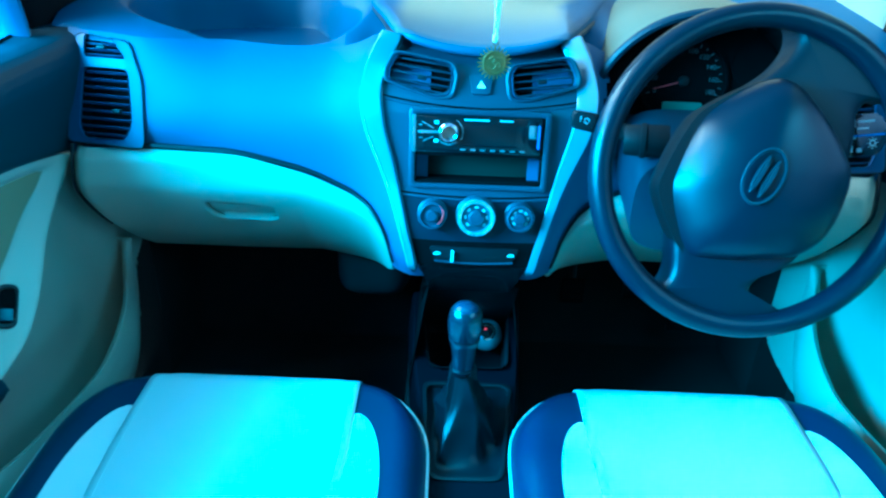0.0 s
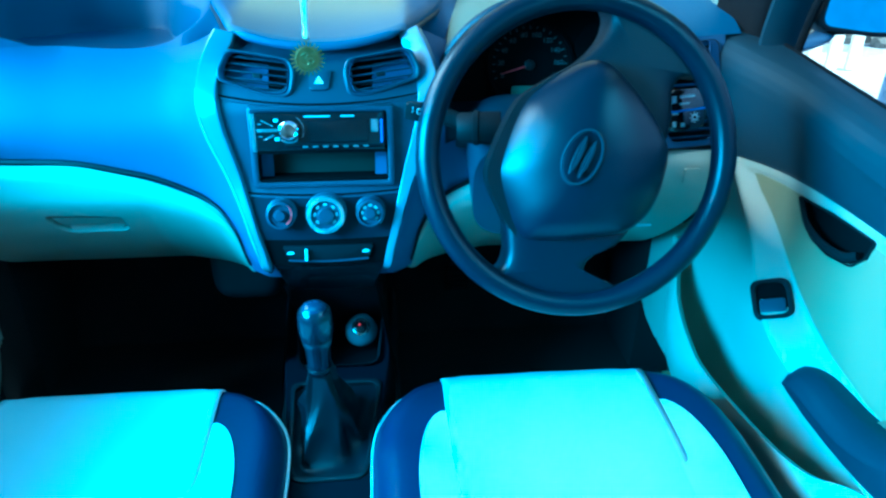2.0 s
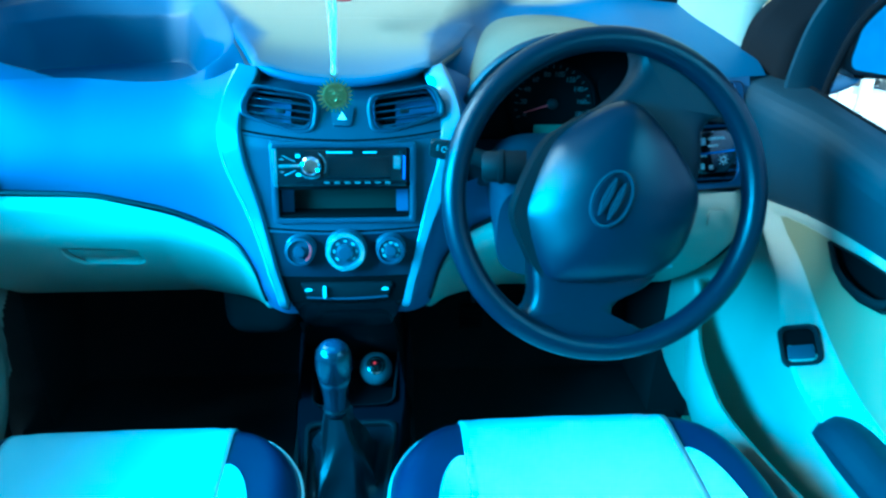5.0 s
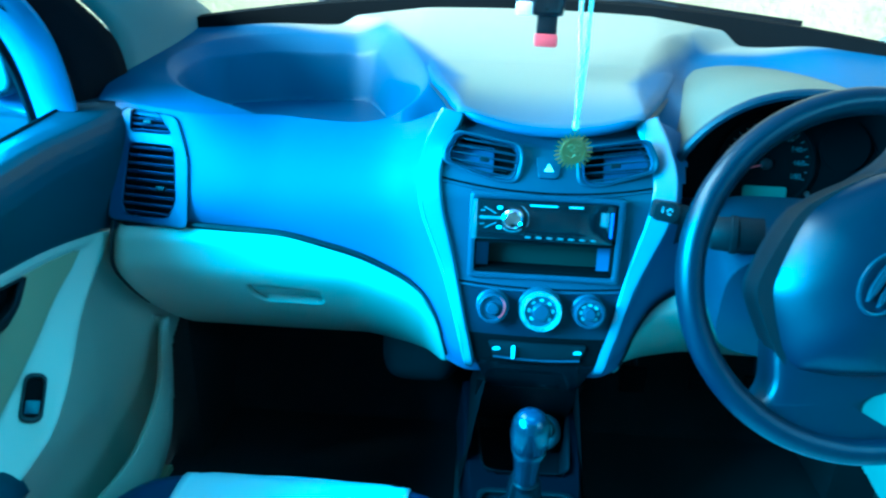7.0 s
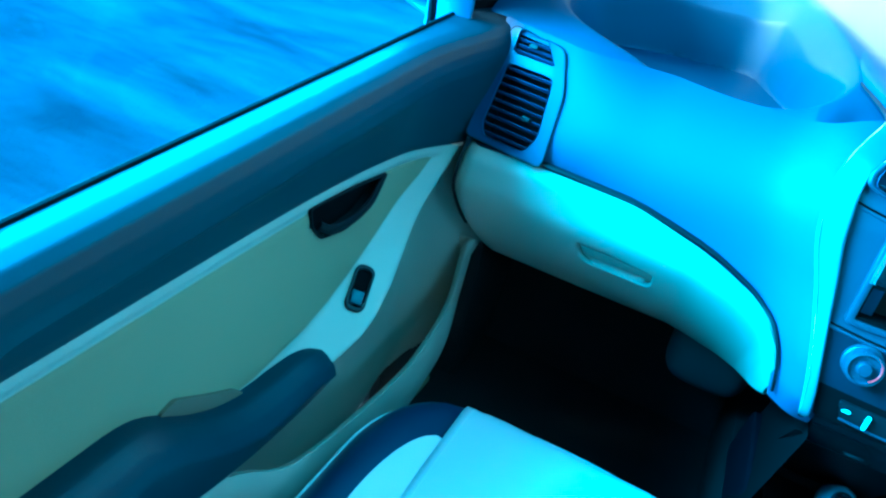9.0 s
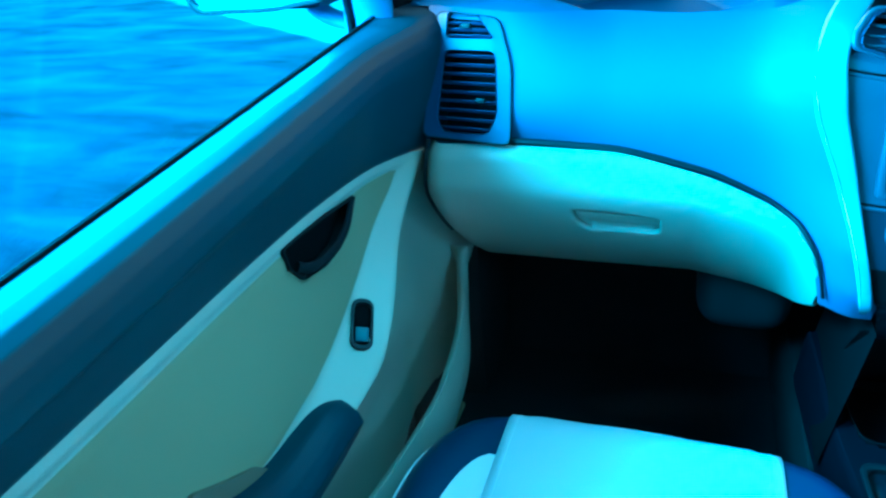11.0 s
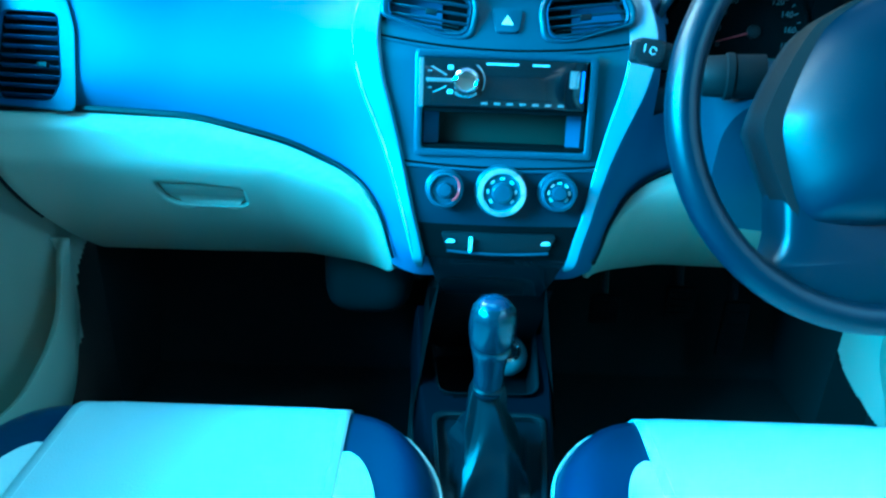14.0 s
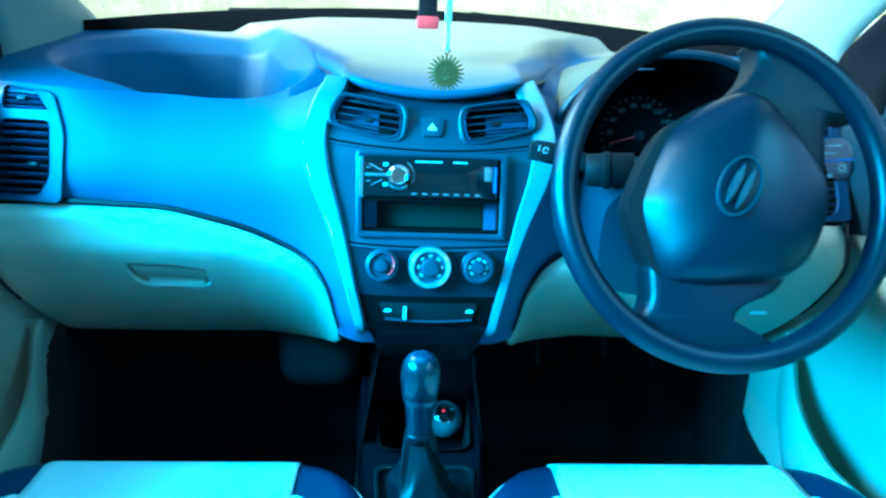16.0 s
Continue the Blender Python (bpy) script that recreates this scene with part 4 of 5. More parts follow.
part("housing", box(-0.245, -0.105, 1.17, 1.38, 0.215, 0.372, 0.055, seg=6), HEATER, heater)
part("flange", box(-0.235, -0.115, 1.22, 1.37, 0.30, 0.312, 0.004), HEATER, heater)

# ---- instruments ----
part("cluster_ledge", box(0.166, 0.482, 0.984, 1.085, 0.590, 0.634, 0.012, seg=4), SHROUD, dash, "dark blue-grey ledge under the instruments")


def hood(u, v):
    a = math.pi * u
    cx = HOOD_X - (HOOD_W + 0.012) * math.cos(a)
    x = HOOD_X + (cx - HOOD_X)
    z = hood_z(x, 0.012) if 0.02 < u < 0.98 else 0.60
    y = 0.985 + 0.03 * (abs(math.cos(a))) ** 3 + (0.27 + 0.05 * math.sin(a)) * v
    return Vector((x, y, z - 0.02 * v * v * math.sin(a) + (0.004 if v == 0 else 0)))


part("instrument_hood", grid(hood, 60, 14), HOOD, dash, "rounded hood over the instruments")
part("hood_inner", grid(lambda u, v: Vector((HOOD_X - HOOD_W * math.cos(math.pi * u), 0.988 + 0.03 * abs(math.cos(math.pi * u)) ** 3 + 0.125 * v, (hood_z(HOOD_X - HOOD_W * math.cos(math.pi * u)) if 0.02 < u < 0.98 else 0.60) - 0.012 * v)), 60, 6), MATT, dash)
part("hood_edge", tube([hood(i / 60, 0) + Vector((0, 0.001, -0.006)) for i in range(61)], 0.0062, 8), SHROUD, dash)
CL = axes((0.324, 1.098, 0.70), (1, 0, 0), (0, 0.24, 1))
cluster = part("gauge_board", plate(round_corners([(-0.150, -0.095), (0.150, -0.095), (0.150, -0.01), (0.11, 0.056), (0.03, 0.082), (-0.03, 0.082), (-0.11, 0.056), (-0.150, -0.01)], 0.03), 0.01, CL), MATT, dash, "dark instrument cluster")
GC = CL @ Matrix.Translation((-0.013, -0.016, 0.002))
part("speedometer", lathe([(0.068, 0.0), (0.068, 0.004), (0.064, 0.004), (0.062, 0.0015), (0.001, 0.0015)], GC, 40), MATT, cluster, "round dark speedometer dial")
for i in range(21):
    a = radians(200 - 220 * i / 20)
    long = i % 2 == 0
    part("scale_mark", box(-0.004 if long else -0.0025, 0.0015, -0.0007, 0.0007, 0, 0.0006, m=GC @ Matrix.Translation((0.057 * math.cos(a), 0.057 * math.sin(a), 0.002)) @ Matrix.Rotation(a, 4, "Z")), DIAL_PRINT, cluster)
a = radians(196)
part("needle", tube([GC @ Vector((0, 0, 0.004)), GC @ Vector((0.046 * math.cos(a), 0.046 * math.sin(a), 0.004))], lambda k: 0.0014 - 0.0008 * k, 6), RED, cluster, "thin red needle")
part("needle_hub", lathe([(0.008, 0.001), (0.008, 0.006), (0.005, 0.008), (0.001, 0.008)], GC, 20), BLACK, cluster)
part("lcd", plate(rounded(0.060, 0.018, 0.004, 0.002, -0.040), 0.002, GC @ Matrix.Translation((0, 0, 0.004))), LCD, cluster, "pale grey-green display window")
part("side_gauge", lathe([(0.034, 0.0), (0.034, 0.003), (0.031, 0.003), (0.001, 0.001)], CL @ Matrix.Translation((0.092, 0.012, 0.002)), 32), MATT, cluster)
for i in range(3):
    part("warning_mark", plate(circle(0.004, 10, 0.05 + 0.02 * i, -0.055), 0.001, CL @ Matrix.Translation((0, 0, 0.001))), DIAL_PRINT, cluster)
# dial figures in the built-in font
for i, word in enumerate(("0", "20", "40", "60", "80", "100", "120", "140", "160", "180")):
    a = radians(200 - 220 * i / 9)
    cu = bpy.data.curves.new("dial_figure", "FONT")
    cu.body, cu.size, cu.align_x, cu.align_y, cu.extrude = word, 0.0105, "CENTER", "CENTER", 0.0002
    tmp = new("figure_source", cu)
    me = bpy.data.meshes.new_from_object(tmp.evaluated_get(bpy.context.evaluated_depsgraph_get()))
    bpy.data.objects.remove(tmp)
    me.transform(GC @ Matrix.Translation((0.045 * math.cos(a), 0.045 * math.sin(a), 0.0024)))
    me.materials.append(DIAL_PRINT)
    fig = new("dial_figure", me)
    fig.parent = cluster

# ---- steering ----
WC = Vector((0.3045, 0.764, 0.665))
WM = axes(WC, (0.9998, 0.017, 0), (-0.006, 0.346, 0.938))
wheel = thing("steering_wheel", WC, "dark charcoal steering wheel turned to one side, with silver-lined emblem", "steering wheel")
part("rim", tube([WM @ Vector((0.1752 * math.cos(2 * math.pi * i / 72), 0.1752 * math.sin(2 * math.pi * i / 72), 0)) for i in range(72)], 0.0140, 14, closed=True, up=WM.to_3x3() @ Vector((0, 0, 1)), flat=(1.0, 1.12)), WHEEL, wheel)
HUB = round_corners([(0.022, 0.107), (0.001, 0.104), (-0.035, 0.087), (-0.068, 0.067), (-0.084, 0.041), (-0.098, 0.012), (-0.109, -0.018), (-0.100, -0.044), (-0.082, -0.082), (-0.068, -0.097), (-0.019, -0.097), (0.050, -0.092), (0.076, -0.074), (0.091, -0.048), (0.101, -0.010), (0.100, 0.010), (0.086, 0.037), (0.068, 0.064), (0.040, 0.096)], 0.014, 4)


def dome(outline, h, base, rings, m, power=0.42, wall=0.035):
    """A cushion-shaped cover over an outline."""
    bm = bmesh.new()
    n = len(outline)
    cx, cy = sum(p[0] for p in outline) / n, sum(p[1] for p in outline) / n
    rows = [[bm.verts.new(m @ Vector((x, y, base - wall))) for x, y in outline]]
    for k in range(rings):
        t = k / rings
        s = math.cos(t * math.pi / 2) ** power if t else 1.0
        rows.append([bm.verts.new(m @ Vector((cx + (x - cx) * s, cy + (y - cy) * s, base + h * math.sin(t * math.pi / 2) ** 0.8))) for x, y in outline])
    for a, b in zip(rows, rows[1:]):
        for i in range(n):
            bm.faces.new((a[i], a[(i + 1) % n], b[(i + 1) % n], b[i]))
    c = bm.verts.new(m @ Vector((cx, cy, base + h)))
    for i in range(n):
        bm.faces.new((rows[-1][i], rows[-1][(i + 1) % n], c))
    return bm


cover = dome(HUB, 0.046, 0.006, 28, WM, 0.74, 0.014)
for v in cover.verts:
    p = WM.inverted() @ v.co
    d = p.x + 0.010 - 0.16 * p.y
    if p.z > 0.0:
        p.z -= 0.40 * (math.sqrt(d * d + 0.030 ** 2) - d) / 2 * step(0.0, 0.02, p.z)
        v.co = WM @ p
face = min((WM.inverted() @ v.co for v in cover.verts), key=lambda q: (q.x + 0.011) ** 2 + (q.y + 0.001) ** 2 - q.z).z
part("airbag_cover", cover, WHEEL, wheel, "smooth airbag cover folded down one side", angle=70)
part("cover_gap", plate([(x * 1.012, y * 1.012) for x, y in HUB], 0.03, WM @ Matrix.Translation((0, 0, 0.003))), BLACK, wheel)
part("hub_base", plate([(x * 0.985, y * 0.985) for x, y in HUB], 0.045, WM @ Matrix.Translation((0, 0, 0.0)), 0.006), WHEEL_BACK, wheel, angle=60)


def spoke(name, shape, z0, r, mat):
    return part(name, dome(round_corners(shape, r, 5), 0.012, z0, 5, WM), mat, wheel, angle=70)


spoke("upper_spoke", [(-0.030, 0.084), (-0.004, 0.101), (0.016, 0.115), (0.030, 0.129), (0.038, 0.144), (0.040, 0.158), (0.034, 0.172), (0.070, 0.164), (0.105, 0.144), (0.135, 0.118), (0.158, 0.084), (0.140, 0.088), (0.122, 0.086), (0.112, 0.072), (0.113, 0.040), (0.108, 0.014), (0.096, 0.004), (0.05, 0.05)], -0.010, 0.012, WHEEL_BACK)
spoke("lower_spoke", [(-0.086, -0.070), (-0.084, -0.112), (-0.092, -0.132), (-0.112, -0.135), (-0.080, -0.155), (-0.023, -0.174), (0.040, -0.170), (0.052, -0.158), (0.022, -0.152), (0.006, -0.141), (0.007, -0.126), (0.022, -0.114), (0.050, -0.104), (0.066, -0.086), (0.03, -0.06)], -0.006, 0.010, WHEEL)
EM = WM @ Matrix.Translation((-0.011, -0.001, face)) @ Matrix.Rotation(radians(63), 4, "Z")
oval = [EM @ Vector((0.031 * math.cos(2 * math.pi * i / 36), 0.0205 * math.sin(2 * math.pi * i / 36), 0)) for i in range(36)]
emblem = part("emblem", tube(oval, 0.0017, 8, closed=True, up=WM.to_3x3() @ Vector((0, 0, 1))), EMBLEM, wheel, "dull silver oval emblem with slender slanted strokes")
leaf = round_corners([(-0.023, 0), (-0.009, 0.0034), (0.009, 0.0034), (0.023, 0), (0.009, -0.0034), (-0.009, -0.0034)], 0.002, 3)
for dy, turn in ((0.0058, 0), (-0.0058, 0)):
    part("emblem_stroke", plate(leaf, 0.004, EM @ Matrix.Translation((0, dy, 0.0026)) @ Matrix.Rotation(radians(turn), 4, "Z"), 0.0008), EMBLEM, emblem)

column = thing("steering_column", (0.30, 0.95, 0.60), "dark plastic steering column shroud with stalks", "steering column")


def shroud(u, v):
    a = 2 * math.pi * u
    c, s = math.cos(a), math.sin(a)
    w = 0.104 - 0.012 * v
    x = 0.296 + w * math.copysign(abs(c) ** 0.55, c)
    z = 0.592 + 0.010 * v + (0.072 - 0.008 * v) * math.copysign(abs(s) ** 0.6, s)
    y = 0.815 + 0.19 * v + 0.03 * (0.5 - 0.5 * s) * (1 - v)
    return Vector((x, y, z))


part("shroud", grid(shroud, 48, 12), SHROUD, column)
part("shroud_end", grid(lambda u, v: shroud(u, 0).lerp(Vector((0.302, 0.812, 0.61)), v), 48, 4), SHROUD, column)
KM = axes((0.224, 0.812, 0.628), (1, 0, 0), (0, 0, 1))
part("ignition_switch", lathe([(0.016, -0.02), (0.016, 0.006), (0.012, 0.009), (0.011, 0.004), (0.001, 0.004)], KM, 24), BLACK, column, "black ignition lock")
stalk = part("wiper_stalk", tube(curve([(0.206, 0.846, 0.670), (0.186, 0.851, 0.675), (0.160, 0.859, 0.682), (0.128, 0.864, 0.688)], 12), lambda k: 0.008 + 0.0035 * k, 12, flat=(0.75, 1.1)), STALK, column, "black control stalk")
SM = axes((0.122, 0.8645, 0.6885), (0.99, -0.05, -0.10), (0.10, 0.22, 0.97))
part("stalk_tip", plate(round_corners([(-0.013, 0.0115), (0.015, 0.0115), (0.015, -0.0115), (-0.013, -0.0105)], 0.005), 0.020, SM @ Matrix.Translation((0, 0, 0.011)), 0.004, seg=3), BLACK, stalk, angle=50)
part("stalk_print", tube([SM @ Vector(p) for p in ((-0.004, 0.006, 0.0112), (-0.004, -0.001, 0.0112))], 0.0005, 5), GREY_PRINT, stalk, "small printed mark")
part("stalk_print", tube([SM @ Vector((0.004 + 0.0028 * math.cos(a), 0.001 + 0.0034 * math.sin(a), 0.0112)) for a in [0.7 * i for i in range(9)]], 0.0005, 5), GREY_PRINT, stalk, "small printed mark")
RM = axes((0.196, 0.846, 0.672), (0, 0.3, 1), (0.2, 0.95, 0))
part("stalk_root", lathe([(0.020, -0.030), (0.020, -0.004), (0.0215, -0.003), (0.0215, 0.003), (0.0195, 0.004), (0.0185, 0.020), (0.0165, 0.023), (0.001, 0.023)], RM, 24), STALK, stalk, "short ringed root of the stalk")
st2 = part("light_stalk", tube(curve([(0.36, 0.838, 0.662), (0.40, 0.846, 0.674), (0.425, 0.850, 0.684), (0.445, 0.852, 0.688)], 10), lambda k: 0.012 + 0.004 * k, 12, flat=(0.8, 1.1)), BLACK, column, "black light stalk with white marks")
LM = axes((0.455, 0.846, 0.690), (0.98, 0.16, 0.06), (-0.05, 0.30, 0.95))
knob = part("stalk_knob", plate(rounded(0.054, 0.050, 0.012), 0.030, LM @ Matrix.Translation((0, 0, 0.012)), 0.006, seg=4), GLOSS, st2, "glossy black twist grip", angle=60)
for x0, x1, y0, y1 in ((-0.020, -0.013, 0.010, 0.019), (-0.009, 0.012, 0.015, 0.018), (-0.010, 0.004, 0.007, 0.0095), (-0.020, -0.012, -0.004, 0.0005), (-0.021, -0.016, -0.019, -0.012), (-0.010, -0.004, -0.020, -0.015)):
    part("stalk_print", box(x0, x1, y0, y1, 0.012, 0.0126, m=LM), GREY_PRINT, st2)
part("stalk_band", box(-0.026, 0.026, -0.0015, 0.0010, 0.0115, 0.0128, 0.0004, m=LM), BLUE_PRINT, st2, "thin blue ring on the grip")
sunmark = [LM @ Vector((0.010 + 0.0035 * math.cos(0.7 * i), -0.010 + 0.0035 * math.sin(0.7 * i), 0.0124)) for i in range(9)]
part("lamp_mark", tube(sunmark, 0.0009, 5, closed=True, up=LM.to_3x3() @ Vector((0, 0, 1))), WHITE, st2, "white lamp sign")
for i in range(8):
    a = math.pi * i / 4
    part("lamp_ray", box(0.0052, 0.0072, -0.0004, 0.0004, 0.012, 0.0126, m=LM @ Matrix.Translation((0.010, -0.010, 0)) @ Matrix.Rotation(a, 4, "Z")), WHITE, st2)

# ---- pedals ----
for nm, x0, x1, z0, z1 in (("clutch_pedal", 0.205, 0.255, 0.16, 0.215), ("brake_pedal", 0.335, 0.385, 0.175, 0.235), ("accelerator_pedal", 0.44, 0.485, 0.10, 0.21)):
    p = thing(nm, ((x0 + x1) / 2, 1.30, z0), "black rubber-faced foot pedal", "pedal", "foot pedals")
    part("pad", box(x0, x1, 1.285, 1.298, z0, z1, 0.004), RUBBER, p)
    for k in range(4):
        part("rib", box(x0 + 0.006, x1 - 0.006, 1.2815, 1.2855, z0 + (z1 - z0) * (k + 0.7) / 4.6, z0 + (z1 - z0) * (k + 0.7) / 4.6 + 0.005, 0.001), RUBBER, p)
    part("arm", tube(curve([((x0 + x1) / 2, 1.298, (z0 + z1) / 2), ((x0 + x1) / 2, 1.33, z1 + 0.06), ((x0 + x1) / 2, 1.37, 0.39)], 8), 0.008, 8), BLACK, p)

# ---- gear console ----
console = thing("gear_console", (0, 0.9, 0.17), "dark plastic gear console with a coin tray", "console")
CZ = 0.262


def console_w(y):
    return soft(y, [(0.60, 0.052), (0.68, 0.056), (0.80, 0.068), (0.88, 0.076), (0.92, 0.081), (1.12, 0.094)], 0.02)


BOOT = round_corners([(-0.049, 0.680), (0.044, 0.682), (0.051, 0.740), (0.066, 0.874), (-0.064, 0.874), (-0.056, 0.740)], 0.018)
COIN = round_corners([(-0.058, 0.909), (0.062, 0.911), (0.078, 1.098), (-0.078, 1.098)], 0.022)


def console_at(u, v):
    y = 0.60 + 0.52 * v
    w = console_w(y)
    k = 2 * u - 1
    e = max(0.0, abs(k) - 0.86) / 0.14
    return Vector((w * math.copysign(min(1, abs(k) / 0.86) + 0.10 * e, k), y, CZ + 0.03 * step(0.9, 1.12, y) * 0.4 - (0.085 * e ** 1.6)))


part("console_top", grid(console_at, 64, 120, lambda p: not inside(BOOT, p.x, p.y) and not inside(COIN, p.x, p.y)), CONSOLE, console)


def bowl(outline, z0, depth, m=0.9):
    bm = bmesh.new()
    n = len(outline)
    cx, cy = sum(p[0] for p in outline) / n, sum(p[1] for p in outline) / n
    rows = [[bm.verts.new((cx + (x - cx) * k, cy + (y - cy) * k, z)) for x, y in outline] for k, z in ((1.035, z0 + 0.0015), (1.0, z0 + 0.0005), (0.97, z0 - 0.006), (m, z0 - depth), (0.3, z0 - depth))]
    for a, b in zip(rows, rows[1:]):
        for i in range(n):
            bm.faces.new((a[i], a[(i + 1) % n], b[(i + 1) % n], b[i]))
    bm.faces.new(rows[-1])
    return bm


part("coin_tray", bowl(COIN, CZ + 0.006, 0.06), BLACK, console, "deep black open tray")
part("boot_frame", ring([(x * 1.05, 0.784 + (y - 0.784) * 1.04) for x, y in BOOT], [(x * 0.95, 0.784 + (y - 0.784) * 0.95) for x, y in BOOT], 0.008, Matrix.Translation((0, 0, CZ + 0.004))), BLACK, console)
part("console_back", grid(lambda u, v: Vector(((-1 + 2 * u) * 0.078, 0.60 - 0.012 * v, CZ - 0.25 * v)), 6, 4), CONSOLE, console)


def boot(u, v):
    a = 2 * math.pi * u
    n = len(BOOT)
    k = (u * n) % n
    i, t = int(k) % n, k - int(k)
    bx = BOOT[i][0] + (BOOT[(i + 1) % n][0] - BOOT[i][0]) * t
    by = BOOT[i][1] + (BOOT[(i + 1) % n][1] - BOOT[i][1]) * t
    ang = math.atan2(by - 0.785, bx)
    tx, ty = -0.012 + 0.0135 * math.cos(ang), 0.783 + 0.0135 * math.sin(ang)
    s = v ** 0.62
    folds = 0.015 * (0.5 - abs(math.sin(2.5 * ang + 1.1 + 2.4 * v)) ** 0.7) * math.sin(math.pi * v) ** 0.8 + 0.008 * (0.5 - abs(math.sin(4.5 * ang + 0.5 - 3 * v))) * math.sin(math.pi * min(1, v * 1.6))
    x = bx + (tx - bx) * s
    y = by + (ty - by) * s
    r = Vector((math.cos(ang), math.sin(ang)))
    return Vector((x + r.x * folds, y + r.y * folds, CZ - 0.004 + 0.122 * v ** 1.22 - 0.014 * math.sin(math.pi * min(1.0, v * 2.6)) + 0.007 * math.sin(7 * ang) * math.sin(math.pi * v)))


part("leather_boot", grid(boot, 96, 28), LEATHER, console, "creased black leather gear boot", angle=75)
GK = Matrix.Translation((-0.012, 0.781, 0.0)) @ Matrix.Rotation(radians(2), 4, "X")
lever = part("gear_knob", lathe([(0.0135, 0.4225), (0.0188, 0.4240), (0.0206, 0.4300), (0.0219, 0.4390), (0.0224, 0.4480), (0.0216, 0.4575), (0.0202, 0.4655), (0.0158, 0.4715), (0.0100, 0.4752), (0.0045, 0.4766), (0.001, 0.4768)], GK, 32), KNOB, console, "rounded dark glossy gear knob", angle=80)
part("knob_neck", lathe([(0.012, 0.366), (0.0146, 0.374), (0.0144, 0.390), (0.0156, 0.404), (0.0178, 0.4160), (0.0200, 0.4260), (0.0180, 0.4280)], GK, 28), KNOB, lever, "dark neck under the knob", angle=80)
part("knob_cap", lathe([(0.0165, 0.4700), (0.0142, 0.4733), (0.0092, 0.4762), (0.0042, 0.4774), (0.001, 0.4776)], GK, 28), CAP, lever, "dark blue shift-pattern cap", angle=80)
for z in (0.378,):
    part("boot_collar", tube([GK @ Vector((0.0142 * math.cos(2 * math.pi * i / 20), 0.0142 * math.sin(2 * math.pi * i / 20), z)) for i in range(20)], 0.0024, 6, closed=True), LEATHER, lever)

ball = thing("socket_charger", (0.036, 1.03, 0.21), "round silver charger with a dark red-lit eye, in the coin tray", "charger")
BM = Matrix.Translation((0.036, 1.030, 0.248)) @ Matrix.Rotation(radians(42), 4, "X") @ Matrix.Scale(1.12, 4)
part("body", lathe([(0.010, -0.040), (0.013, -0.026), (0.022, -0.016), (0.0255, 0.0), (0.0235, 0.011), (0.018, 0.019), (0.0135, 0.0225), (0.0125, 0.0205), (0.001, 0.0205)], BM, 32), SILVERED, ball, angle=70)
part("bezel", lathe([(0.0140, 0.0205), (0.0140, 0.0235), (0.0118, 0.0245), (0.0108, 0.0215)], BM, 28), CHROME, ball, "bright ring")
part("eye", lathe([(0.0108, 0.0205), (0.0095, 0.0232), (0.005, 0.0246), (0.001, 0.025)], BM, 24), GLOSS, ball, "glossy dark eye")
part("lamp", lathe([(0.0022, 0.0245), (0.0018, 0.0256), (0.0004, 0.026)], BM @ Matrix.Translation((-0.002, 0.003, 0)), 12), material("red_glow", (0.5, 0.03, 0.03), 0.3, emission=(1.0, 0.05, 0.08, 0.22)), ball, "small red pilot light")

# ---- seats ----
SEAT_X, SEAT_W, SEAT_F, SEAT_B = 0.302, 0.247, 0.850, 0.26


def seat_edge(y):
    """Half width of the cushion at that depth."""
    t = max(0.0, (y - (SEAT_F - 0.19)) / 0.19)
    return SEAT_W * (1 - t ** 3.4) ** (1 / 2.2) if t < 1 else 0.0


def seat_z(x, y):
    side = abs(x) / SEAT_W
    z = 0.306 + 0.006 * step(0.55, 0.9, side) - 0.012 * (1 - side ** 2) * step(0.62, 0.45, y)
    z -= 0.030 * max(0.0, (y - 0.785) / 0.065) ** 2.6
    e = max(1e-4, seat_edge(y))
    k = min(1.0, abs(x) / e)
    return z - 0.030 * max(0.0, (k - 0.84) / 0.16) ** 2.4 * (1.0 - 0.6 * step(0.76, 0.85, y))


def cushion(u, v):
    """Polar sheet: the whole cushion from its middle to the foot of its sides."""
    a = 2 * math.pi * u
    dx, dy = math.cos(a), math.sin(a)
    cy = 0.55
    lo, hi = 0.0, 0.5
    for _ in range(22):
        mid = (lo + hi) / 2
        x, y = dx * mid, cy + dy * mid
        if y < SEAT_F and y > SEAT_B and abs(x) < seat_edge(y):
            lo = mid
        else:
            hi = mid
    r = lo
    t = min(1.0, v / 0.75)
    x, y = dx * r * t, cy + dy * r * t
    z = seat_z(x, min(y, SEAT_F - 0.004))
    if v > 0.75:
        k = (v - 0.75) / 0.25
        z -= 0.155 * k
        x, y = x * (1 - 0.05 * k * k) + 0.006 * dx * math.sin(math.pi * k), cy + (y - cy) * (1 - 0.05 * k * k) + 0.006 * dy * math.sin(math.pi * k)
    return Vector((x, y, z))


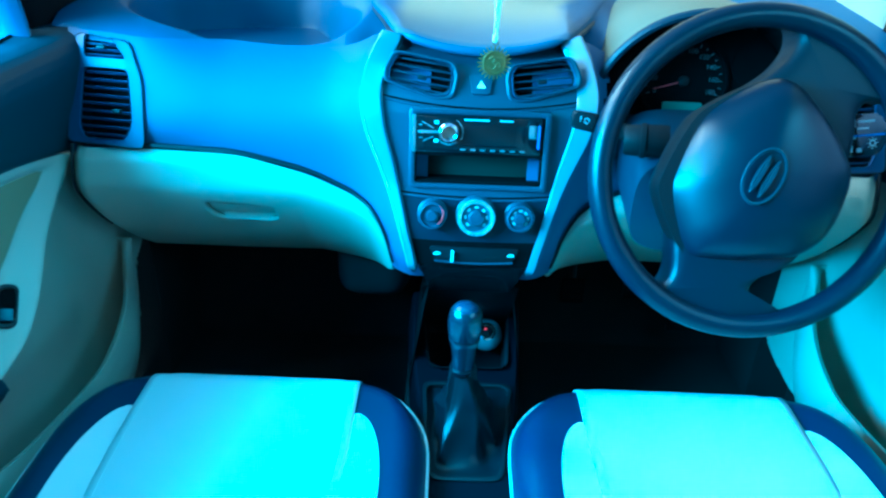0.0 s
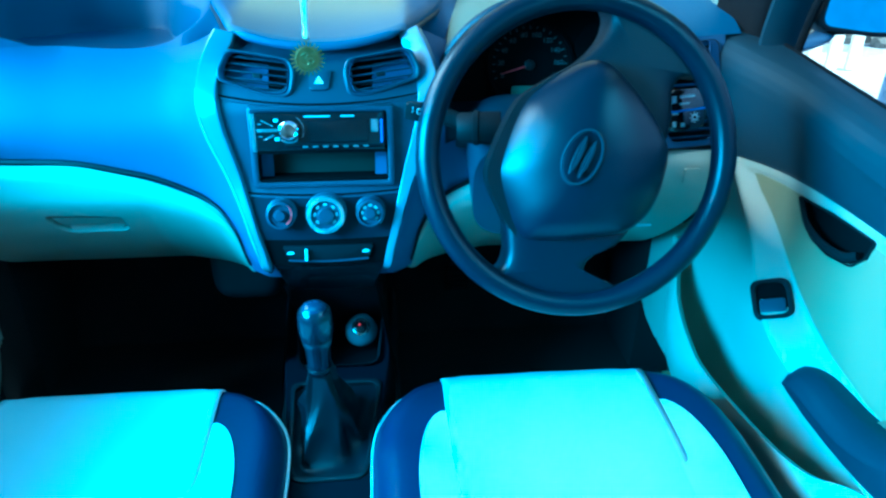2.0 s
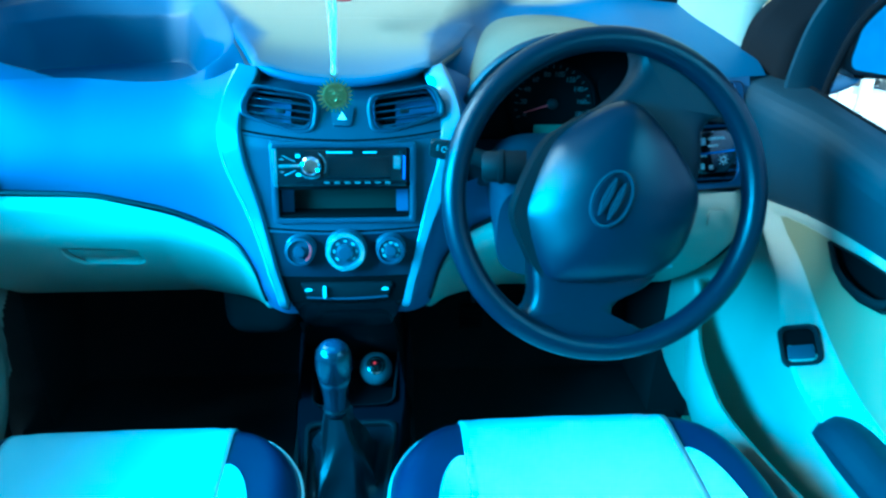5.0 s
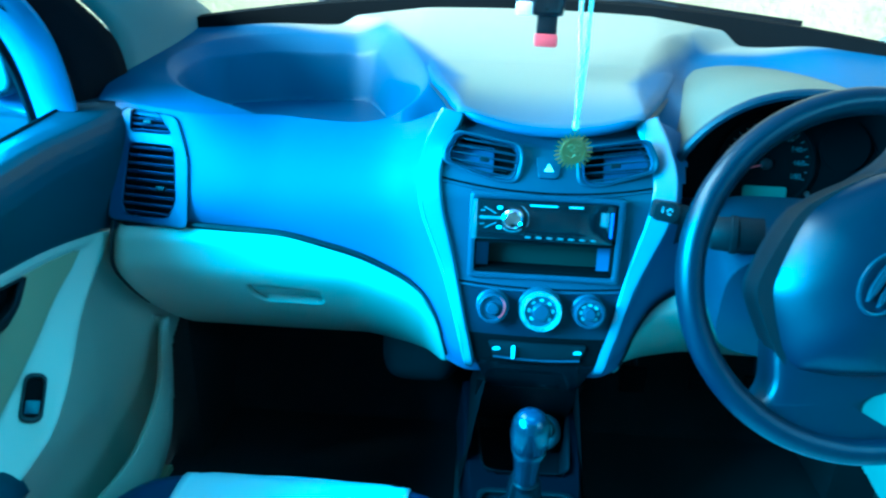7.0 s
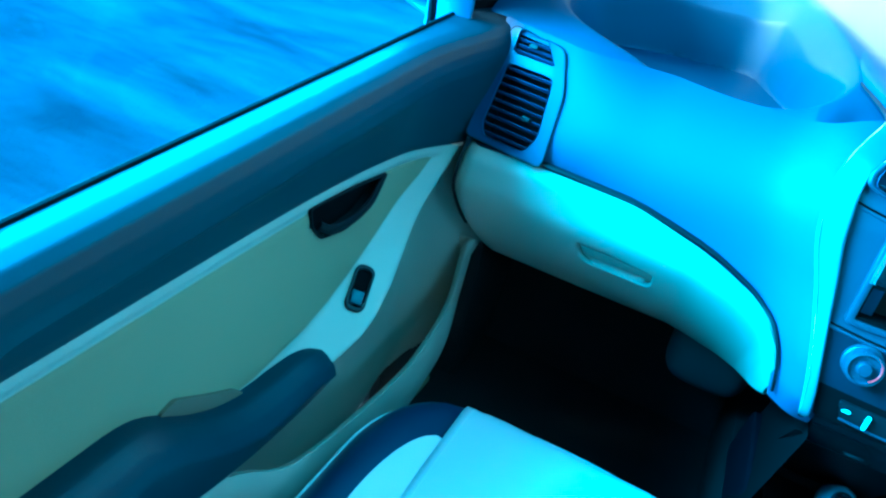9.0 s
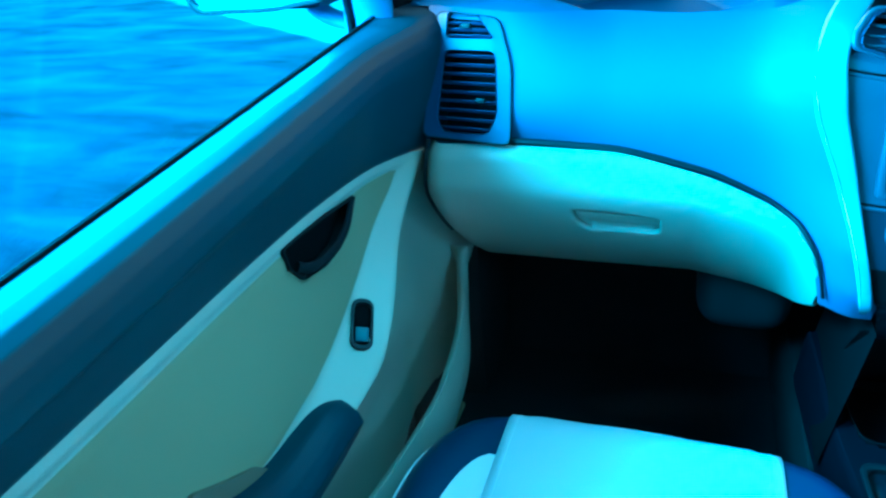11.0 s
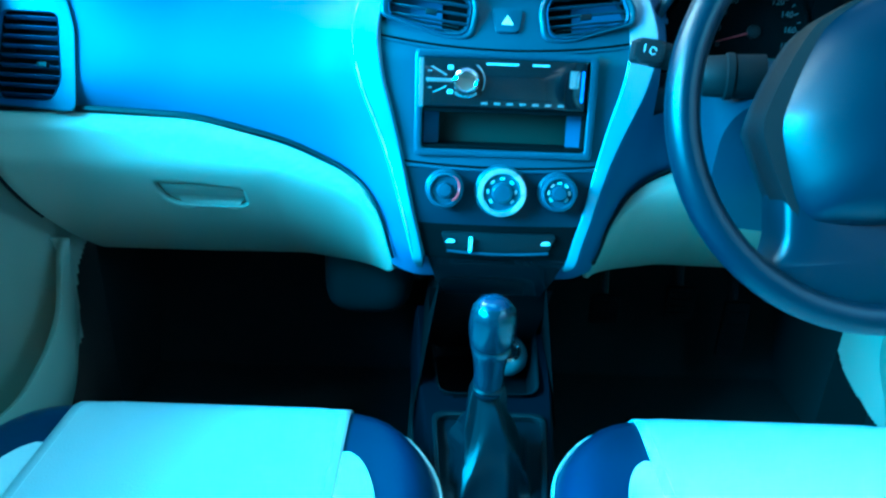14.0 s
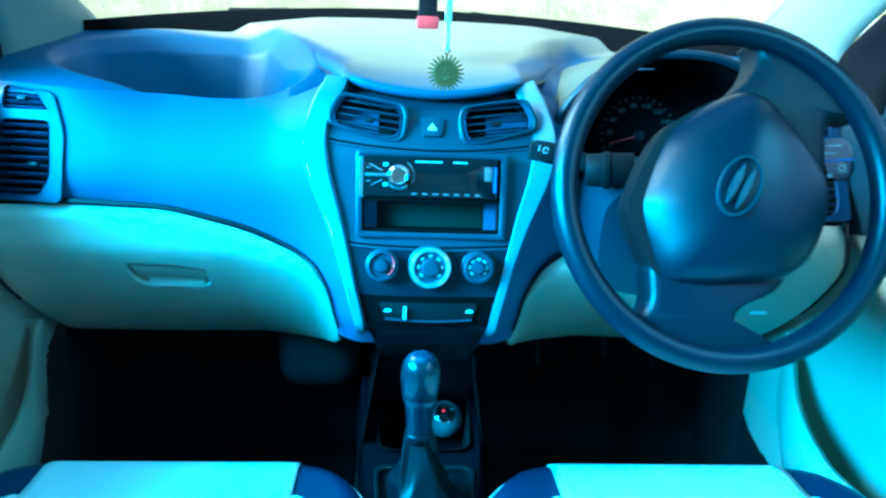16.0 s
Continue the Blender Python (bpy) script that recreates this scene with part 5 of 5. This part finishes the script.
def build_seat(s):
    """Front seat cushion: dark bolsters, pale flap over the middle, pale side inserts, white piping."""
    at = Vector((s * SEAT_X, 0.55, 0.001))
    off = Vector((s * SEAT_X, 0, 0))
    t = thing("front_seat", at, "dark vinyl seat cushion with ivory centre flap and white piping", "car seat", "front seats")
    part("cushion", grid(lambda u, v: cushion(u, v) + off, 96, 40), VINYL_DARK, t, angle=80)

    def flap(u, v):
        y = SEAT_B + 0.02 + (SEAT_F + 0.075 - SEAT_B) * v
        w = 0.148 - 0.010 * step(0.70, 0.45, y)
        x = -w + 2 * w * u
        lift = 0.0034 + 0.0010 * math.sin(40 * x + 9 * y) * step(0.8, 0.5, y)
        if y > SEAT_F - 0.012:
            k = y - (SEAT_F - 0.012)
            z = seat_z(x, SEAT_F - 0.012) - 0.9 * k - 6 * k * k
            yy = SEAT_F - 0.012 + 0.22 * k + 0.006
        else:
            z, yy = seat_z(x * 0.5, y) * 0.6 + seat_z(x, y) * 0.4, y
        return Vector((x, yy, z + lift)) + off
    solid(part("centre_flap", grid(flap, 30, 60), VINYL, t, "smooth ivory vinyl flap", angle=80), 0.0015)
    for q in (-1, 1):
        seam_line = [flap((q * 0.93 + 1) / 2, k / 40) + Vector((0, 0, 0.0004)) for k in range(38)]
        part("stitching", tube(seam_line, 0.0004, 5), VINYL_PALE, t, "pale stitched seam")
    for q in (-1, 1):
        def insert(u, v):
            y = 0.40 + 0.345 * v
            wide = 0.044 * math.sqrt(max(0.0, 1 - (max(0.0, y - 0.61) / 0.137) ** 2))
            x = q * (0.132 + (0.016 + wide) * u)
            return Vector((x, y, seat_z(x, y) + 0.0028)) + off
        part("side_insert", grid(insert, 10, 40), VINYL_PALE, t, "pale rounded side insert", angle=80)
    edge = []
    for i in range(73):
        a = radians(-14 + 208 * i / 72)
        p = cushion((a / (2 * math.pi)) % 1.0, 0.755)
        edge.append(p + off + Vector((0.002 * math.cos(a), 0.002 * math.sin(a), 0.001)))
    part("piping", tube(edge, 0.0018, 7), VINYL_PALE, t, "thin white piping")
    bm = bmesh.new()
    for x in (-0.19, 0.19):
        box(s * SEAT_X + x - 0.02, s * SEAT_X + x + 0.02, 0.30, 0.80, 0.001, 0.06, 0.004, bm=bm)
    box(s * SEAT_X - 0.20, s * SEAT_X + 0.20, 0.30, 0.78, 0.055, 0.14, 0.01, bm=bm)
    part("seat_frame", bm, BLACK, t, "black seat base on floor rails")


build_seat(-1)
build_seat(1)

# ---- doors ----
RIDGE = [(-0.40, 0.335), (0.30, 0.335), (0.55, 0.334), (0.65, 0.346), (0.728, 0.370), (0.765, 0.388), (0.795, 0.406), (0.83, 0.427), (0.868, 0.450), (0.91, 0.474), (0.95, 0.503), (0.98, 0.532), (1.02, 0.575)]
WEDGE = [(-0.40, 0.400), (0.30, 0.400), (0.55, 0.386), (0.62, 0.384), (0.705, 0.397), (0.752, 0.413), (0.80, 0.437), (0.847, 0.466), (0.893, 0.498), (0.94, 0.530), (0.985, 0.572)]


def away(y, z, line):
    """Distance from a line of (y, z) points."""
    p, best = Vector((y, z)), 9.0
    for a, b in zip(line, line[1:]):
        a, b = Vector(a), Vector(b)
        d = b - a
        t = max(0, min(1, (p - a).dot(d) / d.length_squared))
        best = min(best, (p - a - d * t).length)
    return best


def belt(y):
    """Height of the line where the dark upper trim meets the beige panel."""
    return soft(y, [(-0.4, 0.582), (0.35, 0.586), (0.60, 0.591), (0.72, 0.591), (0.81, 0.587), (0.90, 0.578), (0.99, 0.566), (1.08, 0.550), (1.2, 0.52)], 0.04)


def plan(y):
    """How far out the lining stands, bowed in towards the hinge."""
    return 0.638 - 0.032 * step(0.88, 1.10, y)


def lining(y, z):
    """Depth of the moulded door lining: flat cloth field, wedge that swells to a ridge, hollow under it."""
    flat = plan(y)
    top = 0.588 + (flat - 0.010 - 0.588) * step(0.78, 1.00, y) + 0.014 * step(0.78, 0.70, y)
    dr = away(y, z, RIDGE)
    if z < inter(y, RIDGE):
        back = 0.656 - 0.036 * step(0.99, 1.12, y)
        x = top + (back - top) * step(0.0, 0.052, dr)
    elif z > inter(y, WEDGE):
        x = flat
    else:
        k = away(y, z, WEDGE)
        k = k / max(1e-6, k + dr)
        x = flat + (top - flat) * k ** 1.15
    b = belt(y)
    return x - max(0.0, x - (flat - 0.004)) * step(b - 0.018, b - 0.010, z)


def sill(y):
    return 0.694 + 0.075 * (y - 0.58)


def build_door(s):
    off = 0.012 if s > 0 else 0.0
    d = thing("door_1" if s < 0 else "door_2", (s * (0.66 + off), 0.4, 0.02), "closed car door lined in beige plastic with dark upper trim", "car door", "front doors", "structure")

    prof = [(0.636, 0.0, -0.003), (0.6315, 0.0, 0.003), (0.626, 0.16, 0.0), (0.616, 0.45, 0.0), (0.610, 1.0, -0.050), (0.6105, 1.0, -0.036), (0.6135, 1.0, -0.0245), (0.619, 1.0, -0.0150), (0.628, 1.0, -0.0078), (0.641, 1.0, -0.0030), (0.658, 1.0, 0.0)]

    def upper(u, v):
        y = -0.30 + 1.45 * u
        z0, z1 = belt(y), sill(y) + 0.003
        k = v * (len(prof) - 1)
        i = min(len(prof) - 2, int(k))
        (xa, fa, ka), (xb, fb, kb) = prof[i], prof[i + 1]
        t = k - i
        za, zb = z0 + (z1 - z0) * fa + ka, z0 + (z1 - z0) * fb + kb
        x = xa + (xb - xa) * t
        return Vector((s * (x - 0.032 * step(0.88, 1.10, y) * min(1.0, (0.66 - x) / 0.026) + off), y, za + (zb - za) * t))
    part("upper_trim", grid(upper, 60, 50), DARK_TRIM, d, "charcoal upper trim under the window", angle=80)
    HP = round_corners([(0.853, 0.563), (0.829, 0.537), (0.802, 0.522), (0.764, 0.519), (0.718, 0.528), (0.697, 0.552), (0.690, 0.578), (0.72, 0.5765), (0.79, 0.571)], 0.005)

    def panel_x(y, z):
        return lining(y, z) + 0.008 * step(0.30, 0.22, z) * step(1.13, 1.00, y) - 0.03 * step(1.04, 1.21, y) * step(0.50, 0.40, z)

    def lower(u, v):
        y = -0.30 + 1.51 * u
        z = 0.015 + (belt(y) - 0.015) * v
        return Vector((s * (panel_x(y, z) + off), y, z))
    SP = rounded(0.024, 0.060, 0.010) if s < 0 else rounded(0.048, 0.056, 0.012)
    sm_c = (0.797, 0.424) if s < 0 else (0.810, 0.424)
    e = 0.012
    ty = Vector((s * (panel_x(sm_c[0] + e, sm_c[1]) - panel_x(sm_c[0] - e, sm_c[1])) / (2 * e), 1, 0))
    tz = Vector((s * (panel_x(sm_c[0], sm_c[1] + e) - panel_x(sm_c[0], sm_c[1] - e)) / (2 * e), 0, 1))
    along = ty * 0.81 + tz * 0.59
    nrm = ty.cross(tz)
    if nrm.x * s > 0:
        nrm = -nrm
    SMAT = axes((s * (panel_x(*sm_c) + off), sm_c[0], sm_c[1]), along.cross(nrm), along) @ Matrix.Translation((0, 0, 0.003))

    def keep(p):
        return not inside([(0.78 + (a - 0.78) * 1.0, 0.545 + (b - 0.545) * 0.98) for a, b in HP], p.y, p.z)
    def front(p):
        return keep(p) and p.y < (0.10 if s > 0 else 0.0) + inter(p.z, [(0.05, 0.90), (0.10, 0.99), (0.15, 1.075), (0.20, 1.125), (0.27, 1.128), (0.31, 1.14), (0.345, 1.17), (0.37, 1.3)])
    part("lower_panel", grid(lower, 300, 150, front), BEIGE, d, "moulded beige lower panel", angle=80)

    def cloth(u, v):
        y = -0.29 + 1.262 * u
        z0, z1 = inter(y, WEDGE) + 0.001, belt(y) - 0.015
        z = z0 + (max(z1, z0 + 0.002) - z0) * v
        edge = min(1.0, min(v, 1 - v) * 14, (1 - u) * 40)
        return Vector((s * (panel_x(y, z) - 0.0022 * edge + 0.001 + off), y, z))
    part("cloth_insert", grid(cloth, 150, 40, keep), BEIGE_DARK, d, "cloth insert, its khaki carrying the greenish side light", angle=80)
    # handle in its dark cup
    hx = panel_x(0.78, 0.54) + off - 0.004
    HMAT = axes((s * (hx - 0.0005), 0, 0), (0, -s, 0), (0, 0, 1))
    ho = [(-s * y, z) for y, z in HP]
    cup = part("handle_cup", ring([(x + (x + s * 0.78) * 0.01, z + (z - 0.545) * 0.02) for x, z in ho], [(-s * 0.78 + (x + s * 0.78) * 0.965, 0.545 + (z - 0.545) * 0.91) for x, z in ho], 0.022, HMAT), STALK, d, "black door handle cup")
    part("cup_hollow", plate([(-s * 0.78 + (x + s * 0.78) * 0.98, 0.545 + (z - 0.545) * 0.96) for x, z in ho], 0.004, HMAT @ Matrix.Translation((0, 0, -0.017))), MATT, cup)
    part("door_handle", tube(curve([(s * (hx + 0.002), 0.846, 0.560), (s * (hx - 0.002), 0.815, 0.538), (s * (hx - 0.003), 0.775, 0.531), (s * (hx - 0.001), 0.735, 0.534), (s * (hx + 0.004), 0.715, 0.545)], 14), 0.0060, 10, flat=(0.6, 1.0)), STALK, cup, "dark pull lever")
    # window switch
    sw = part("window_switch", ring([(a * 1.1, b * 1.06) for a, b in SP], [(a * 0.82, b * 0.86) for a, b in SP], 0.010, SMAT @ Matrix.Translation((0, 0, 0.002))), BLACK, d, "black window switch housing")
    part("switch_well", plate([(a * 0.9, b * 0.92) for a, b in SP], 0.002, SMAT @ Matrix.Translation((0, 0, -0.0025))), MATT, sw)
    if s < 0:
        part("rocker", box(-0.008, 0.008, -0.022, -0.004, -0.004, 0.0015, 0.002, m=SMAT), STACK, sw, "small rocker key")
    else:
        part("rocker", box(-0.017, 0.017, -0.020, 0.000, -0.004, 0.0010, 0.003, m=SMAT), STACK, sw, "broad rocker key")
    # armrest
    ARM = [(-0.25, 0.470), (0.40, 0.470), (0.43, 0.470), (0.455, 0.464), (0.482, 0.446), (0.512, 0.424), (0.548, 0.404), (0.58, 0.393), (0.61, 0.388), (0.645, 0.387), (0.68, 0.388), (0.708, 0.384), (0.728, 0.372), (0.738, 0.352)]
    CUT = [(0.640, 0.0), (0.616, 0.0), (0.608, -0.004), (0.600, -0.010), (0.594, -0.018), (0.590, -0.028)]

    def arm(u, v):
        y = 0.738 - 0.95 * u ** 1.4
        top = soft(y, ARM, 0.010)
        low = 0.330 + 0.010 * step(0.66, 0.74, y)
        k = v * 11
        if k <= 5:
            i = min(4, int(k))
            t = k - i
            x = CUT[i][0] + (CUT[i + 1][0] - CUT[i][0]) * t
            z = top + CUT[i][1] + (CUT[i + 1][1] - CUT[i][1]) * t
        else:
            t = (k - 5) / 6
            z = top - 0.028 + (low - (top - 0.028)) * t
            x = 0.590 + 0.008 * t + 0.040 * max(0.0, t - 0.72) / 0.28
        tip = max(0.0, (y - 0.700) / 0.038)
        x += (0.612 - x) * tip ** 3.0
        return Vector((s * (x + off), y, max(z, low - 0.004)))
    part("armrest", grid(arm, 90, 33), ARMREST, d, "dark padded armrest", angle=60)
    # Flat plate; its brown paints the shade inside a finger recess
    gp = [(-s * y, z) for y, z in round_corners([(0.600, 0.384), (0.550, 0.400), (0.505, 0.426), (0.478, 0.448), (0.498, 0.454), (0.540, 0.428), (0.580, 0.406)], 0.005)]
    part("grip_shade_plate", plate(gp, 0.010, axes((s * (0.6325 + off), 0, 0), (0, -s, 0), (0, 0, 1))), GRIP, d, "narrow flat brown plate painted as a shaded finger recess above the armrest")
    # map pocket: a bulged shell in front of the hollow
    LIPK = curve([(-0.25, 0.350, 0), (0.10, 0.350, 0), (0.40, 0.345, 0), (0.54, 0.330, 0), (0.60, 0.302, 0), (0.68, 0.274, 0), (0.80, 0.250, 0), (0.90, 0.239, 0), (0.95, 0.248, 0), (1.00, 0.270, 0), (1.05, 0.315, 0), (1.100, 0.374, 0)], 110)
    FOOT = curve([(-0.25, 0.03, 0), (0.10, 0.03, 0), (0.40, 0.03, 0), (0.54, 0.03, 0), (0.66, 0.03, 0), (0.78, 0.04, 0), (0.90, 0.065, 0), (1.00, 0.105, 0), (1.08, 0.148, 0), (1.128, 0.200, 0), (1.134, 0.272, 0), (1.104, 0.372, 0)], 110)

    def shell(u, v):
        i = int(round(u * 110))
        p = LIPK[i].lerp(FOOT[i], max(0.0, v - 0.06) / 0.94)
        x = 0.577 + 0.036 * step(0.62, 0.50, p.x) - 0.010 * math.sin(math.pi * v) + 0.036 * max(0.0, v - 0.25) ** 2.2 + 0.016 * step(1.02, 1.10, p.x)
        if v < 0.06:
            return Vector((s * (x + 0.007 * (1 - v / 0.06) + off), p.x, p.y - 0.003 * (1 - v / 0.06)))
        return Vector((s * (x + off), p.x, p.y))
    solid(part("map_pocket", grid(shell, 110, 18), BEIGE, d, "beige map pocket along the foot of the door", angle=60), 0.003)
    part("pocket_floor", box(min(s * (0.594 + off), s * (0.640 + off)), max(s * (0.594 + off), s * (0.640 + off)), -0.25, 1.06, 0.09, 0.10), BEIGE_DARK, d)
    # window seal and glass
    sp = [Vector((s * (0.660 + off), -0.30 + 1.36 * i / 20, sill(-0.30 + 1.36 * i / 20) + 0.003)) for i in range(21)]
    part("window_seal", tube(sp, 0.0032, 8), RUBBER, d, "black rubber window seal")
    if s < 0:
        part("window_pane", box(min(s * (0.664 + off), s * (0.668 + off)), max(s * (0.664 + off), s * (0.668 + off)), -0.30, 1.02, 0.66, 1.19), TINTED, d, "blue-tinted side window glass")
    o = [(s * (0.700 + off)), s * (0.715 + off)]
    part("outer_skin", box(min(o), max(o), -0.30, 1.16, -0.05, 0.645, 0.01), DARK_TRIM, d)
    fr = bmesh.new()
    box(min(s * 0.655, s * 0.69), max(s * 0.655, s * 0.69), -0.30, 0.62, 1.17, 1.215, bm=fr)
    part("window_frame", fr, BLACK, d)
    return d


build_door(-1)
build_door(1)


def side_mirror(s):
    t = thing("side_mirror", (s * 0.70, 1.05, 0.72), "outside rear-view mirror in a dark housing", "side mirror", "side mirrors")
    M = axes((s * 0.828, 1.030, 0.812), (1, s * 0.10, 0), (0, 0.05, 1))
    o = round_corners([(-0.118, 0.075), (0.098, 0.070), (0.116, -0.058), (0.02, -0.072), (-0.106, -0.076), (-0.128, -0.03)], 0.020)
    if s > 0:
        o = [(-x, y) for x, y in o[::-1]]
    part("mirror_glass", plate([(x * 0.95, y * 0.94) for x, y in o], 0.004, M), MIRROR, t, "bright mirror glass")
    part("housing", dome(o, 0.07, 0.0, 6, M @ Matrix.Translation((0, 0, -0.006)) @ Matrix.Rotation(math.pi, 4, "X") @ Matrix.Translation((0, 0, 0.035))), DARK_TRIM, t, "dark rounded housing", angle=80)
    part("rim", ring([(x * 1.02, y * 1.03) for x, y in o], [(x * 0.95, y * 0.94) for x, y in o], 0.012, M @ Matrix.Translation((0, 0, 0.004))), BLACK, t)
    part("foot", tube(curve([(s * 0.672, 1.062, 0.712), (s * 0.715, 1.066, 0.716), (s * 0.755, 1.070, 0.728), (s * 0.775, 1.072, 0.752)], 10), 0.013, 12, flat=(1.6, 0.8)), BODY, t, "short painted mirror foot")


side_mirror(-1)
side_mirror(1)

# ---- hanging ornament ----
orn = thing("hanging_ornament", (0.003, 0.777, 0.776), "brass sunburst pendant on a pale cord", "pendant")
OM = axes((0.003, 0.777, 0.776), (1, 0.05, 0), (0, 0, 1))
disc = part("disc", lathe([(0.0128, -0.0012), (0.0132, 0.0), (0.0128, 0.0012), (0.0116, 0.0016), (0.0112, 0.0008), (0.001, 0.0008)], OM, 32), BRASS, orn, "round brass disc")
for i in range(24):
    a = 2 * math.pi * i / 24
    part("ray", plate([(-0.0013, 0.0120), (0.0013, 0.0120), (0.0009, 0.0170), (0, 0.0195), (-0.0009, 0.0170)], 0.0012, OM @ Matrix.Rotation(a, 4, "Z") @ Matrix.Translation((0, 0, 0.0006))), BRASS, orn)
sw1 = [OM @ Vector(p) for p in ((-0.006, 0.004, 0.0012), (-0.002, 0.0065, 0.0012), (0.001, 0.004, 0.0012), (-0.002, 0.001, 0.0012), (0.002, -0.002, 0.0012), (-0.001, -0.0065, 0.0012), (-0.006, -0.004, 0.0012))]
part("relief", tube(curve(sw1, 24), 0.0010, 6), BRASS, disc, "raised curled sign")
part("relief", tube(curve([OM @ Vector(p) for p in ((0.001, -0.0005, 0.0012), (0.005, 0.001, 0.0012), (0.007, -0.003, 0.0012), (0.004, -0.005, 0.0012))], 12), 0.0009, 6), BRASS, disc)
part("relief", tube(curve([OM @ Vector(p) for p in ((0.002, 0.0065, 0.0012), (0.005, 0.005, 0.0012), (0.008, 0.0065, 0.0012))], 8), 0.0008, 6), BRASS, disc)
part("loop", tube([OM @ Vector((0.003 * math.cos(2 * math.pi * i / 14), 0.0215 + 0.003 * math.sin(2 * math.pi * i / 14), 0)) for i in range(14)], 0.0006, 5, closed=True, up=(0, 1, 0)), BRASS, orn)
part("cord", tube(curve([(0.003, 0.777, 0.800), (0.001, 0.779, 0.86), (-0.003, 0.784, 0.93), (-0.004, 0.79, 1.24)], 24), 0.0019, 7), CORD, orn, "pale twisted cord")
part("cord", tube(curve([(0.003, 0.777, 0.800), (0.006, 0.780, 0.86), (0.006, 0.785, 0.93), (0.008, 0.79, 1.24)], 24), 0.0019, 7), CORD, orn)
part("knot", lathe([(0.0008, -0.006), (0.0030, -0.004), (0.0032, 0.002), (0.001, 0.006)], Matrix.Translation((0.003, 0.777, 0.803)), 12), CORD, orn)

tag = thing("screen_holder", (-0.006, 1.139, 0.826), "dark holder with a red tip hanging inside the windscreen", "holder")
part("stem", box(-0.020, 0.008, 1.132, 1.146, 0.842, 1.03, 0.003), BLACK, tag)
part("clamp", box(-0.028, 0.016, 1.128, 1.150, 0.866, 0.905, 0.006), GLOSS, tag, "glossy dark clamp")
part("tip", box(-0.022, 0.010, 1.130, 1.148, 0.825, 0.843, 0.004), RED, tag, "red plastic tip")
part("tab", box(-0.050, -0.028, 1.134, 1.144, 0.866, 0.884, 0.003), WHITE, tag, "pale side tab")
